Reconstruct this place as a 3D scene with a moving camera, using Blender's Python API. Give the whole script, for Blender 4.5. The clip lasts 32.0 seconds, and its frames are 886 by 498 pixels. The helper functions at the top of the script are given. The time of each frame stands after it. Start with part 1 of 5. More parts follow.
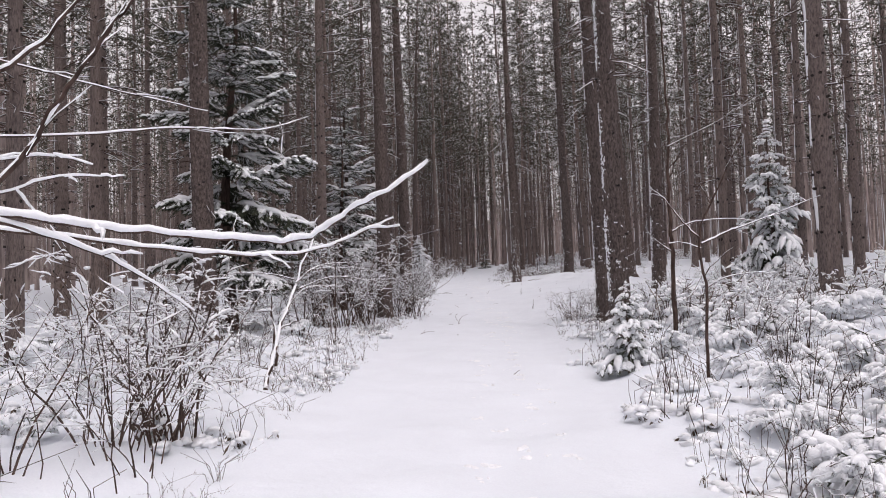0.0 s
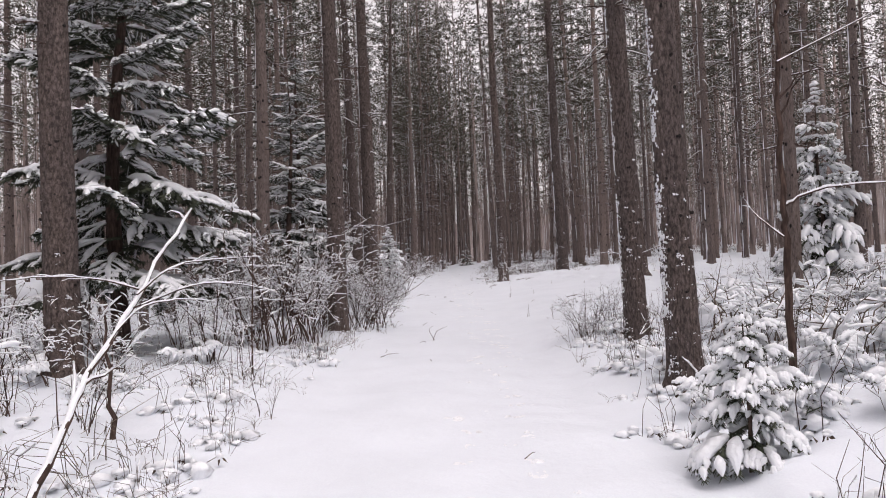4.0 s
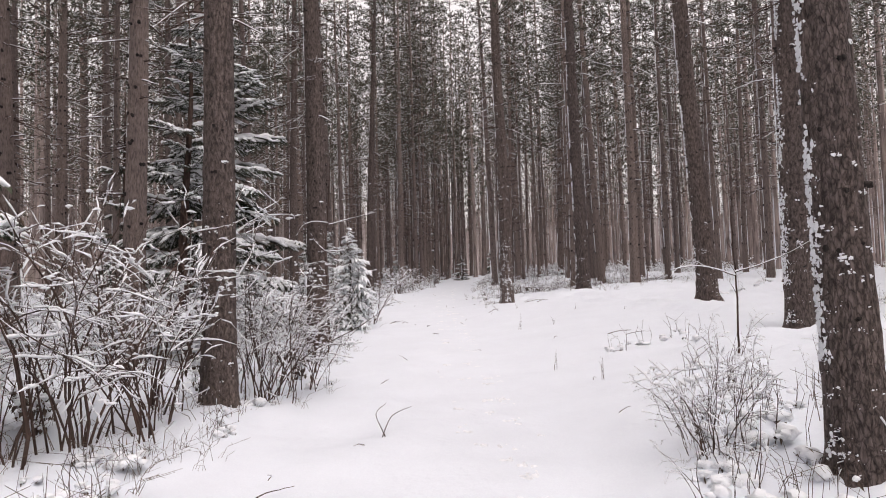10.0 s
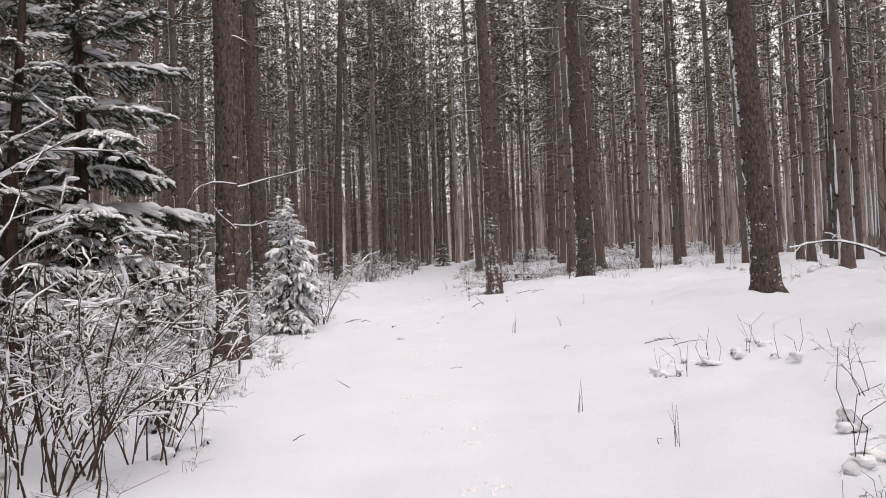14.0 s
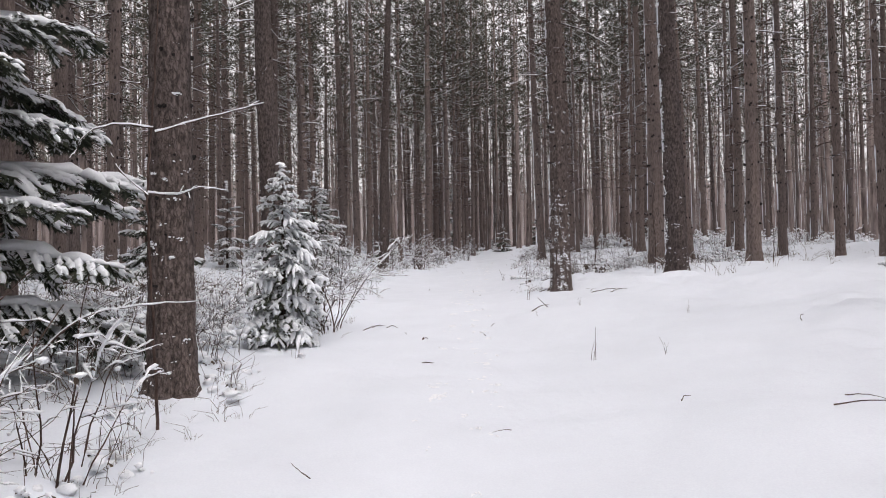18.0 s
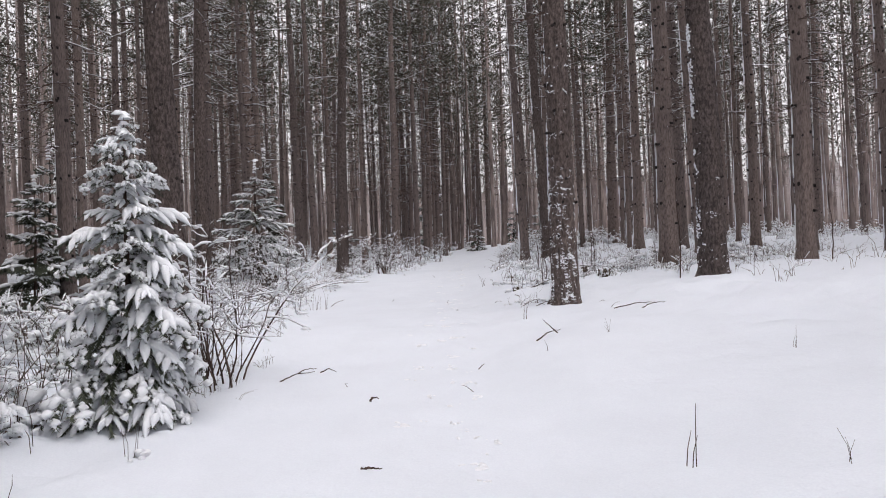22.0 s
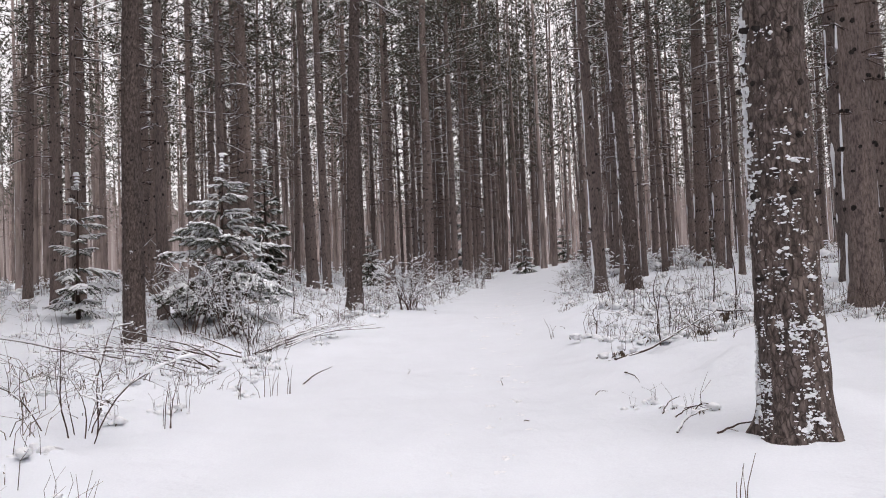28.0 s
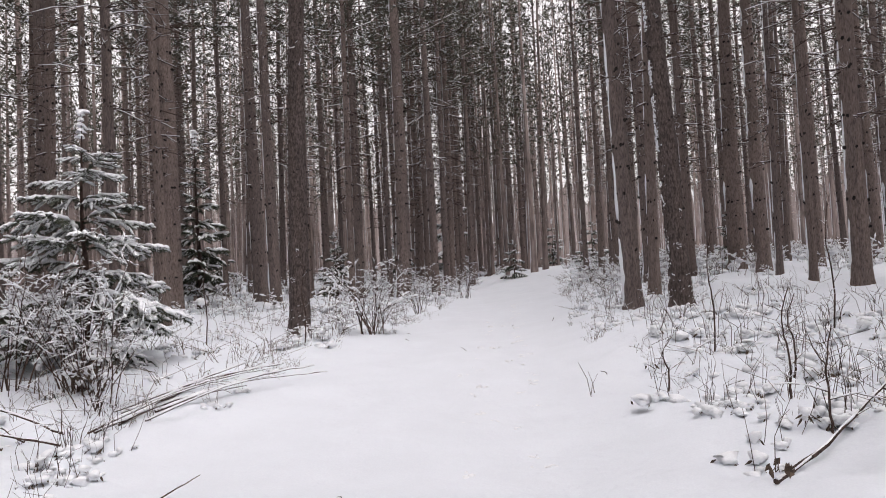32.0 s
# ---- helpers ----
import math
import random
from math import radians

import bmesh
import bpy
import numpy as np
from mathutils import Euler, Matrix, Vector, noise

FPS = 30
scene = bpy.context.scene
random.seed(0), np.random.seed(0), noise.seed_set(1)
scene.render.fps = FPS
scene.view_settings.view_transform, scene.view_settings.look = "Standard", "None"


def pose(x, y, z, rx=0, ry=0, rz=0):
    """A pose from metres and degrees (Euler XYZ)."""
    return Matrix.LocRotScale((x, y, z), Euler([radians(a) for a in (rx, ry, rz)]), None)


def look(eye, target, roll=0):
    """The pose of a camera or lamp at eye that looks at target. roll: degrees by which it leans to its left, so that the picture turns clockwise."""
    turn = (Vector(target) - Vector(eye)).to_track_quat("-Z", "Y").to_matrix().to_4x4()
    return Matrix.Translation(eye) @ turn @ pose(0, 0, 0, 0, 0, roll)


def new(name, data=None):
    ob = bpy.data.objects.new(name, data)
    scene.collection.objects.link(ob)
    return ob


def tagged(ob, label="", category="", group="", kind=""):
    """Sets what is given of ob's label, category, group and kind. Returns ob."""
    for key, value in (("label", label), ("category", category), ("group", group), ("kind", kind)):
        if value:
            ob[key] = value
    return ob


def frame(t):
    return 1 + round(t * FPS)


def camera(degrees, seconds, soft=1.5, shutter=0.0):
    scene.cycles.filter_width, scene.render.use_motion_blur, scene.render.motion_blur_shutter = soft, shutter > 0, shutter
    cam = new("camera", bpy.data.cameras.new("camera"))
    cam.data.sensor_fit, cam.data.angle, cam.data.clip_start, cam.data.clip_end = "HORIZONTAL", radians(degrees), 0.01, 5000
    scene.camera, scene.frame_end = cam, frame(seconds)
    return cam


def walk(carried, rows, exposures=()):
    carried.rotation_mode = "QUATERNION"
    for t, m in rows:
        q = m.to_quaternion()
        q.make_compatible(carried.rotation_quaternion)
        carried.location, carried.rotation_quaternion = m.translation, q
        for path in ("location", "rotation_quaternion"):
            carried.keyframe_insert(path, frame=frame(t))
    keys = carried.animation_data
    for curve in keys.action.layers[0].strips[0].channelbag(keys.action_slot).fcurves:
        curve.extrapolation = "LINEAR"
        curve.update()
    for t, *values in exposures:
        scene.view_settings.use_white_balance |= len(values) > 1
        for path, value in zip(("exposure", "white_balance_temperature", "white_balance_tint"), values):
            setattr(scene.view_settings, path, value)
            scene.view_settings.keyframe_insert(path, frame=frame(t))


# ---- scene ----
cam = camera(64.6, 32.0, 1.0)
METRES, EYE, TILT, LEAN, TURN = 37.5, 1.5, 0.0, 0.0, 0.0
ROWS = [
    (0.0, 0.0, 0.0, 0.0, 0.08, 2.65, 1.83),
    (0.5, 0.0006, 0.0165, 0.001, 0.46, 3.3, 2.24),
    (1.0, 0.0018, 0.032, 0.0014, 0.67, 3.62, 2.63),
    (1.5, 0.0026, 0.0503, 0.0014, 0.5, 3.55, 2.82),
    (2.0, 0.0042, 0.0661, 0.0017, 0.23, 3.35, 2.58),
    (2.5, 0.0053, 0.084, 0.0026, 0.04, 3.01, 2.18),
    (3.0, 0.0053, 0.101, 0.003, -0.16, 2.73, 1.95),
    (3.5, 0.006, 0.1171, 0.0033, -0.71, 2.51, 2.07),
    (4.0, 0.0064, 0.1328, 0.0029, -1.48, 2.34, 2.02),
    (4.5, 0.007, 0.1502, 0.0029, -2.06, 2.02, 1.61),
    (6.5, 0.0105, 0.2163, 0.0055, -2.08, 2.42, 2.14),
    (7.0, 0.0123, 0.2324, 0.0064, -1.86, 2.6, 2.32),
    (7.5, 0.0145, 0.2482, 0.0072, -1.67, 3.23, 2.14),
    (8.0, 0.0152, 0.2639, 0.0073, -1.71, 4.09, 1.91),
    (8.5, 0.0166, 0.2812, 0.0067, -1.94, 4.38, 1.74),
    (9.0, 0.0177, 0.2966, 0.0069, -2.16, 4.11, 1.7),
    (9.5, 0.0193, 0.3135, 0.0082, -2.17, 3.65, 1.63),
    (10.0, 0.0219, 0.3297, 0.0085, -1.76, 3.44, 1.41),
    (10.5, 0.0229, 0.3458, 0.0091, -1.35, 3.56, 1.15),
    (11.0, 0.0241, 0.3603, 0.0087, -1.23, 3.84, 1.32),
    (11.5, 0.0257, 0.3768, 0.0095, -1.32, 4.04, 1.62),
    (12.0, 0.027, 0.3927, 0.0104, -1.59, 4.27, 1.67),
    (12.5, 0.0287, 0.4076, 0.01, -2.08, 4.02, 1.63),
    (13.0, 0.0305, 0.4225, 0.0101, -2.63, 3.23, 1.74),
    (13.5, 0.0322, 0.4371, 0.0101, -3.18, 2.39, 1.9),
    (15.5, 0.037, 0.488, 0.0129, -2.02, 2.11, 0.51),
    (16.0, 0.0381, 0.5026, 0.0129, -0.96, 1.4, 0.72),
    (16.5, 0.0402, 0.5166, 0.0137, 0.0, 0.87, 0.9),
    (17.0, 0.0416, 0.5313, 0.0148, 0.98, 0.7, 0.88),
    (17.5, 0.0432, 0.5426, 0.0148, 1.55, 0.91, 0.91),
    (18.0, 0.0447, 0.5562, 0.0152, 1.93, 1.02, 0.87),
    (18.5, 0.0455, 0.5719, 0.0162, 2.6, 1.04, 0.95),
    (19.0, 0.0468, 0.586, 0.0169, 3.58, 1.14, 0.91),
    (19.5, 0.0465, 0.5996, 0.0169, 4.27, 1.26, 0.72),
    (20.0, 0.0465, 0.6122, 0.017, 4.28, 1.59, 0.62),
    (20.5, 0.046, 0.6263, 0.0178, 3.55, 1.8, 0.76),
    (21.0, 0.0443, 0.6419, 0.0184, 2.12, 1.65, 1.09),
    (21.5, 0.0446, 0.6553, 0.0182, 0.61, 1.23, 1.47),
    (22.0, 0.0444, 0.6691, 0.0182, -0.39, 0.9, 1.92),
    (22.5, 0.0436, 0.6837, 0.0186, -0.51, 0.69, 2.36),
    (23.0, 0.0438, 0.698, 0.019, 0.8, 0.67, 1.55),
    (23.5, 0.0428, 0.7142, 0.0197, 0.98, 1.46, 0.86),
    (24.0, 0.0437, 0.7283, 0.0199, -0.11, 0.96, 1.3),
    (24.5, 0.0433, 0.7428, 0.0207, 0.49, 0.47, 2.01),
    (25.0, 0.0426, 0.7574, 0.0218, 1.16, 0.31, 2.38),
    (25.5, 0.0428, 0.7721, 0.0231, 2.46, 1.49, 2.03),
    (27.5, 0.0417, 0.8392, 0.0275, 3.06, 2.65, 2.36),
    (28.0, 0.0425, 0.8561, 0.0285, 2.89, 2.5, 1.97),
    (28.5, 0.0418, 0.8729, 0.0289, 2.07, 2.04, 1.96),
    (29.0, 0.041, 0.889, 0.0286, 1.05, 1.63, 2.38),
    (29.5, 0.0397, 0.9069, 0.0295, 0.61, 1.17, 2.86),
    (30.0, 0.0376, 0.9251, 0.0299, 0.92, 0.81, 2.95),
    (30.5, 0.0372, 0.9441, 0.0298, 1.31, 0.82, 2.85),
    (31.0, 0.0366, 0.9627, 0.0309, 1.31, 1.35, 2.66),
    (31.5, 0.0375, 0.9791, 0.0323, 1.19, 2.26, 2.57),
    (32.0, 0.039, 0.9962, 0.0339, 1.31, 2.68, 2.6),
]
EXPOSURES = [(0.0, 0.18, 6650, 19), (4.0, 0.28, 6750, 19), (9.0, 0.49, 6850, 18), (13.0, 0.50, 7000, 18), (16.0, 0.42, 6750, 16), (19.0, 0.42, 6600, 15), (23.0, 0.40, 6500, 15), (28.0, 0.52, 6650, 16), (32.0, 0.50, 6700, 16)]
walk(cam, [(t, pose(0, 0, EYE, TILT, LEAN, TURN) @ pose(METRES * x, METRES * y, METRES * z, 90 + pitch, roll, yaw)) for t, x, y, z, yaw, pitch, roll in ROWS], EXPOSURES)

# ---- light ----
SUN_UP, SUN_ROUND = 68.0, 150.0
world = bpy.data.worlds.new("overcast_sky")
scene.world = world
world.use_nodes = True
wn, wl = world.node_tree.nodes, world.node_tree.links
sky = wn.new("ShaderNodeTexSky")
sky.sky_type, sky.sun_disc = "NISHITA", False
sky.sun_elevation, sky.sun_rotation, sky.dust_density = radians(SUN_UP), radians(SUN_ROUND), 4.0
pale = wn.new("ShaderNodeHueSaturation")
pale.inputs["Saturation"].default_value = 0.12
wl.new(sky.outputs["Color"], pale.inputs["Color"])
cloud = wn.new("ShaderNodeMix")
cloud.data_type, cloud.blend_type = "RGBA", "ADD"
cloud.inputs["Factor"].default_value = 1.0
cloud.inputs["B"].default_value = (2.55, 2.5, 2.48, 1)
wl.new(pale.outputs["Color"], cloud.inputs["A"])
wl.new(cloud.outputs["Result"], wn["Background"].inputs["Color"])
wn["Background"].inputs["Strength"].default_value = 0.122
sun = new("sun", bpy.data.lights.new("sun", "SUN"))
sun.data.energy, sun.data.angle, sun.data.color = 0.6, radians(60), (1.0, 0.98, 0.96)
sun.matrix_world = look((12, -20, 58), (0, 0, 0))


# ---- materials ----
def material(name, rough=0.8):
    m = bpy.data.materials.new(name)
    m.use_nodes = True
    n, l = m.node_tree.nodes, m.node_tree.links
    p = n["Principled BSDF"]
    p.inputs["Roughness"].default_value = rough
    p.inputs["Specular IOR Level"].default_value = 0.25
    return m, n, l, p


def noisy(n, l, scale, detail=3.0, stretch=(1, 1, 1), rough=0.55):
    c = n.new("ShaderNodeTexCoord")
    mp = n.new("ShaderNodeMapping")
    mp.inputs["Scale"].default_value = stretch
    t = n.new("ShaderNodeTexNoise")
    t.inputs["Scale"].default_value, t.inputs["Detail"].default_value, t.inputs["Roughness"].default_value = scale, detail, rough
    l.new(c.outputs["Object"], mp.inputs["Vector"])
    l.new(mp.outputs["Vector"], t.inputs["Vector"])
    return t.outputs["Fac"]


def ramp(n, l, fac, stops):
    r = n.new("ShaderNodeValToRGB")
    e = r.color_ramp.elements
    e[0].position, e[0].color = stops[0][0], (*stops[0][1], 1)
    e[1].position, e[1].color = stops[-1][0], (*stops[-1][1], 1)
    for at, col in stops[1:-1]:
        k = e.new(at)
        k.color = (*col, 1)
    l.new(fac, r.inputs["Fac"])
    return r.outputs["Color"]


def bump(n, l, p, fac, strength, distance):
    b = n.new("ShaderNodeBump")
    b.inputs["Strength"].default_value, b.inputs["Distance"].default_value = strength, distance
    l.new(fac, b.inputs["Height"])
    l.new(b.outputs["Normal"], p.inputs["Normal"])


def blend(n, l, fac, a, b, kind="MULTIPLY"):
    mx = n.new("ShaderNodeMix")
    mx.data_type, mx.blend_type = "RGBA", kind
    if isinstance(fac, float):
        mx.inputs["Factor"].default_value = fac
    else:
        l.new(fac, mx.inputs["Factor"])
    l.new(a, mx.inputs["A"])
    l.new(b, mx.inputs["B"])
    return mx.outputs["Result"]


def per_object(n, l, low, high):
    o = n.new("ShaderNodeObjectInfo")
    return ramp(n, l, o.outputs["Random"], [(0.0, low), (1.0, high)])


def make_snow(name, tone, grain):
    m, n, l, p = material(name, 0.7)
    col = blend(n, l, 1.0, ramp(n, l, noisy(n, l, 1.3, 4), [(0.3, tuple(0.95 * c for c in tone)), (0.7, tone)]),
                ramp(n, l, noisy(n, l, 60, 2), [(0.3, (0.95, 0.95, 0.96)), (0.7, (1, 1, 1))]))
    l.new(col, p.inputs["Base Color"])
    bump(n, l, p, noisy(n, l, grain, 5), 0.5, 0.03)
    p.inputs["Specular IOR Level"].default_value = 0.15
    return m


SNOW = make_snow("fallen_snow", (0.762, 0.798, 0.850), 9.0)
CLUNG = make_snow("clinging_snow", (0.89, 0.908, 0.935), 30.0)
CRUMB = make_snow("crumbled_snow", (0.87, 0.885, 0.91), 40.0)


def make_bark(name, dark, light, scale, tall=0.22, fissured=False, deep=0.8, island=False):
    m, n, l, p = material(name, 0.9)
    plates = noisy(n, l, scale, 5, (1, 1, tall))
    col = ramp(n, l, plates, [(0.36, tuple(0.6 * c for c in dark)), (0.46, dark), (0.64, light)])
    col = blend(n, l, 1.0, col, ramp(n, l, noisy(n, l, 1.1, 2, (1, 1, 0.4)), [(0.3, (0.8, 0.8, 0.82)), (0.7, (1.1, 1.08, 1.05))]))
    if island:
        g = n.new("ShaderNodeNewGeometry")
        own = ramp(n, l, g.outputs["Random Per Island"], [(0.0, (0.5, 0.49, 0.49)), (1.0, (1.1, 1.1, 1.1))])
    else:
        own = per_object(n, l, (0.85, 0.85, 0.87), (1.12, 1.1, 1.08))
    col = blend(n, l, 1.0, col, own)
    height = plates
    if fissured:
        # flaky plates parted by dark cracks
        c = n.new("ShaderNodeTexCoord")
        mp = n.new("ShaderNodeMapping")
        mp.inputs["Scale"].default_value = (1, 1, tall * 1.1)
        wob = n.new("ShaderNodeTexNoise")
        wob.inputs["Scale"].default_value = scale * 0.9
        add = n.new("ShaderNodeVectorMath")
        add.operation = "MULTIPLY_ADD"
        add.inputs[1].default_value = (0.35, 0.35, 0.35)
        v = n.new("ShaderNodeTexVoronoi")
        v.feature = "DISTANCE_TO_EDGE"
        v.inputs["Scale"].default_value = scale * 0.85
        l.new(c.outputs["Object"], mp.inputs["Vector"])
        l.new(mp.outputs["Vector"], wob.inputs["Vector"])
        l.new(wob.outputs["Color"], add.inputs[0])
        l.new(mp.outputs["Vector"], add.inputs[2])
        l.new(add.outputs["Vector"], v.inputs["Vector"])
        crack = ramp(n, l, v.outputs["Distance"], [(0.0, (0.38, 0.36, 0.36)), (0.09, (0.85, 0.85, 0.85)), (0.2, (1, 1, 1))])
        col = blend(n, l, deep, col, crack)
        mx = n.new("ShaderNodeMath")
        mx.operation = "MULTIPLY_ADD"
        mx.inputs[1].default_value = 0.35
        l.new(plates, mx.inputs[0])
        sm = n.new("ShaderNodeRGBToBW")
        l.new(crack, sm.inputs["Color"])
        l.new(sm.outputs["Val"], mx.inputs[2])
        height = mx.outputs["Value"]
    l.new(col, p.inputs["Base Color"])
    bump(n, l, p, height, 0.9, 0.02 if fissured else 0.03)
    return m


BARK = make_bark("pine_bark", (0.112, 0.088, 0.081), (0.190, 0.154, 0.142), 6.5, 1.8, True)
# mid and far bark are lightened copies: distance haze put into the colour
MID_HAZE_BARK = make_bark("mid_haze_pine_bark", (0.204, 0.163, 0.150), (0.280, 0.228, 0.210), 8.5, 1.15, True, 0.4)
FAR_HAZE_BARK = make_bark("far_haze_pine_bark", (0.32, 0.260, 0.241), (0.43, 0.357, 0.332), 4.0, island=True)
TWIG = make_bark("twig_bark", (0.060, 0.038, 0.031), (0.112, 0.076, 0.063), 25.0)
KNOT = make_bark("knot_wood", (0.022, 0.018, 0.017), (0.045, 0.038, 0.035), 30.0)


def make_needles(name, dark, light):
    m, n, l, p = material(name, 0.65)
    g = n.new("ShaderNodeNewGeometry")
    l.new(ramp(n, l, g.outputs["Random Per Island"], [(0.0, dark), (1.0, light)]), p.inputs["Base Color"])
    return m


SPRUCE_GREEN = make_needles("spruce_needles", (0.022, 0.027, 0.019), (0.064, 0.072, 0.046))
PINE_GREEN = make_needles("pine_needles", (0.055, 0.056, 0.042), (0.125, 0.118, 0.092))
STRAW = make_needles("dry_stalk", (0.06, 0.048, 0.042), (0.17, 0.13, 0.10))
LEAF = make_needles("withered_leaf", (0.05, 0.035, 0.028), (0.12, 0.085, 0.06))

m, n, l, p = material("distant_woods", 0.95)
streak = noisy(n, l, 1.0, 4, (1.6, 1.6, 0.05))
# tones average far trunks and branches, with distance haze in the colour
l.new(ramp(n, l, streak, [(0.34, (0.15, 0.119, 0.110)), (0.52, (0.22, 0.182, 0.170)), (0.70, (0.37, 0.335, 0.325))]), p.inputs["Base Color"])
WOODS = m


# ---- mesh tools ----
class Buf:
    def __init__(self):
        self.v, self.f, self.k = [], [], []

    def tube(self, pts, radii, sides=4, mat=0, cap=True):
        """A tapered tube along pts."""
        base = len(self.v)
        last = len(pts) - 1
        for i, q in enumerate(pts):
            d = (pts[min(i + 1, last)] - pts[max(i - 1, 0)]).normalized()
            a = d.cross(Vector((0, 0, 1)) if abs(d.z) < 0.9 else Vector((1, 0, 0))).normalized()
            b = d.cross(a)
            for s in range(sides):
                w = 2 * math.pi * s / sides
                self.v.append(q + (a * math.cos(w) + b * math.sin(w)) * radii[i])
        for i in range(last):
            for s in range(sides):
                t = (s + 1) % sides
                o = base + i * sides
                self.f.append((o + s, o + t, o + sides + t, o + sides + s))
                self.k.append(mat)
        if cap:
            self.f.append(tuple(base + s for s in range(sides)))
            self.f.append(tuple(base + last * sides + s for s in reversed(range(sides))))
            self.k += [mat, mat]

    def tri(self, a, b, c, mat=0):
        o = len(self.v)
        self.v += [a, b, c]
        self.f.append((o, o + 1, o + 2))
        self.k.append(mat)

    def dome(self, c, out, along, w, h, thick, rng, mat=0, sides=6):
        """A small uneven mound on a surface with the normal out."""
        across = out.cross(along).normalized()
        o = len(self.v)
        for s in range(sides):
            a = 2 * math.pi * s / sides
            g = rng.uniform(0.45, 1.45)
            self.v.append(c + across * (math.cos(a) * w * g) + along * (math.sin(a) * h * g) - out * 0.006)
        for s in range(sides):
            a = 2 * math.pi * (s + 0.3) / sides
            g = rng.uniform(0.3, 0.75)
            self.v.append(c + across * (math.cos(a) * w * g) + along * (math.sin(a) * h * g) + out * thick * 0.8)
        self.v.append(c + out * thick)
        for s in range(sides):
            t = (s + 1) % sides
            self.f += [(o + s, o + t, o + sides + t, o + sides + s), (o + sides + s, o + sides + t, o + 2 * sides)]
            self.k += [mat, mat]

    def heap(self, c, w, thick, rng, mat=0, sides=8):
        """A rounded heap of snow that hangs a little below its foot."""
        o = len(self.v)
        for drop, wide in ((-1.5, 0.5), (-0.25, 1.0), (0.55, 0.74)):
            for s in range(sides):
                a = 2 * math.pi * (s + drop) / sides
                g = w * wide * rng.uniform(0.5, 1.42)
                self.v.append(c + Vector((math.cos(a) * g, math.sin(a) * g, thick * (drop + rng.uniform(-0.25, 0.25)))))
        self.v.append(c + Vector((0, 0, thick)))
        for r in range(2):
            for s in range(sides):
                t = (s + 1) % sides
                self.f.append((o + r * sides + s, o + r * sides + t, o + (r + 1) * sides + t, o + (r + 1) * sides + s))
                self.k.append(mat)
        for s in range(sides):
            self.f.append((o + 2 * sides + s, o + 2 * sides + (s + 1) % sides, o + 3 * sides))
            self.k.append(mat)

    def mesh(self, name, *mats, smooth=False):
        me = bpy.data.meshes.new(name)
        me.from_pydata([tuple(q) for q in self.v], [], self.f)
        for mt in mats:
            me.materials.append(mt)
        me.polygons.foreach_set("material_index", self.k)
        me.polygons.foreach_set("use_smooth", [smooth] * len(self.f))
        me.update()
        return me


def part(name, mesh, parent, m=None, label=""):
    ob = new(name, mesh)
    if name in ("windblown_snow", "stuck_snow", "knot_wood", "crown_snow", "stem_snow", "bough_snow", "snow"):
        ob["kind"] = "stuff"
    ob.parent = parent
    if m is not None:
        ob.matrix_basis = m
    if label:
        ob["label"] = label
    return ob


def scaled(m, sx, sy, sz):
    return m @ Matrix.Diagonal((sx, sy, sz, 1))


# ---- plan: ground heights, the open trail between its two edges ----
KNOTS = np.array([-5, 5, 10, 15, 20, 25, 30, 36, 40, 44, 49, 56, 66, 90.0])
HEIGHTS = np.array([-0.01, -0.027, -0.008, 0.086, 0.233, 0.398, 0.754, 1.094, 1.148, 1.151, 1.552, 1.758, 2.092, 2.918])
LEFT_Y, LEFT_X = (0, 5, 13, 18, 21, 23, 26, 31, 34, 38, 42, 44.5, 48, 53.5, 58, 73, 90), (-1.7, -1.7, -1.6, -1.4, -0.9, -0.6, -0.7, -0.4, -0.5, -1.2, -1.5, -1.8, -0.8, 0.0, 0.8, 2.0, 6)
RIGHT_Y, RIGHT_X = (0, 4, 10, 14, 19, 24, 30, 36, 40, 44, 46, 54.5, 66, 79, 90), (1.6, 1.8, 2.1, 2.5, 3.1, 5.0, 5.8, 4.6, 3.3, 3.4, 3.1, 4.1, 5.6, 7.2, 10)


def left_edge(y):
    return np.interp(y, LEFT_Y, LEFT_X)


def right_edge(y):
    return np.interp(y, RIGHT_Y, RIGHT_X)


def base_height(x, y):
    x, y = np.asarray(x, float), np.asarray(y, float)
    yc = np.clip(y, -5, 90)
    i = np.clip(np.searchsorted(KNOTS, yc) - 1, 0, len(KNOTS) - 2)
    f = (yc - KNOTS[i]) / (KNOTS[i + 1] - KNOTS[i])
    f = 0.5 * f + 0.5 * f * f * (3 - 2 * f)
    z = HEIGHTS[i] * (1 - f) + HEIGHTS[i + 1] * f
    w = np.clip((y - 28) / 12, 0, 1)
    r = 6 * np.tanh(np.maximum(x - 2.3, 0) / 6)
    q = 8 * np.tanh(np.maximum(-1 - x, 0) / 8)
    return z + r * (0.149 * (1 - w) + 0.143 * w) + q * (0.034 * (1 - w) + 0.075 * w)


def off_trail(x, y):
    """0 on the trail, 1 well off it."""
    d = max(float(left_edge(y)) - x, x - float(right_edge(y)))
    return min(max((d + 0.35) / 1.1, 0.0), 1.0)


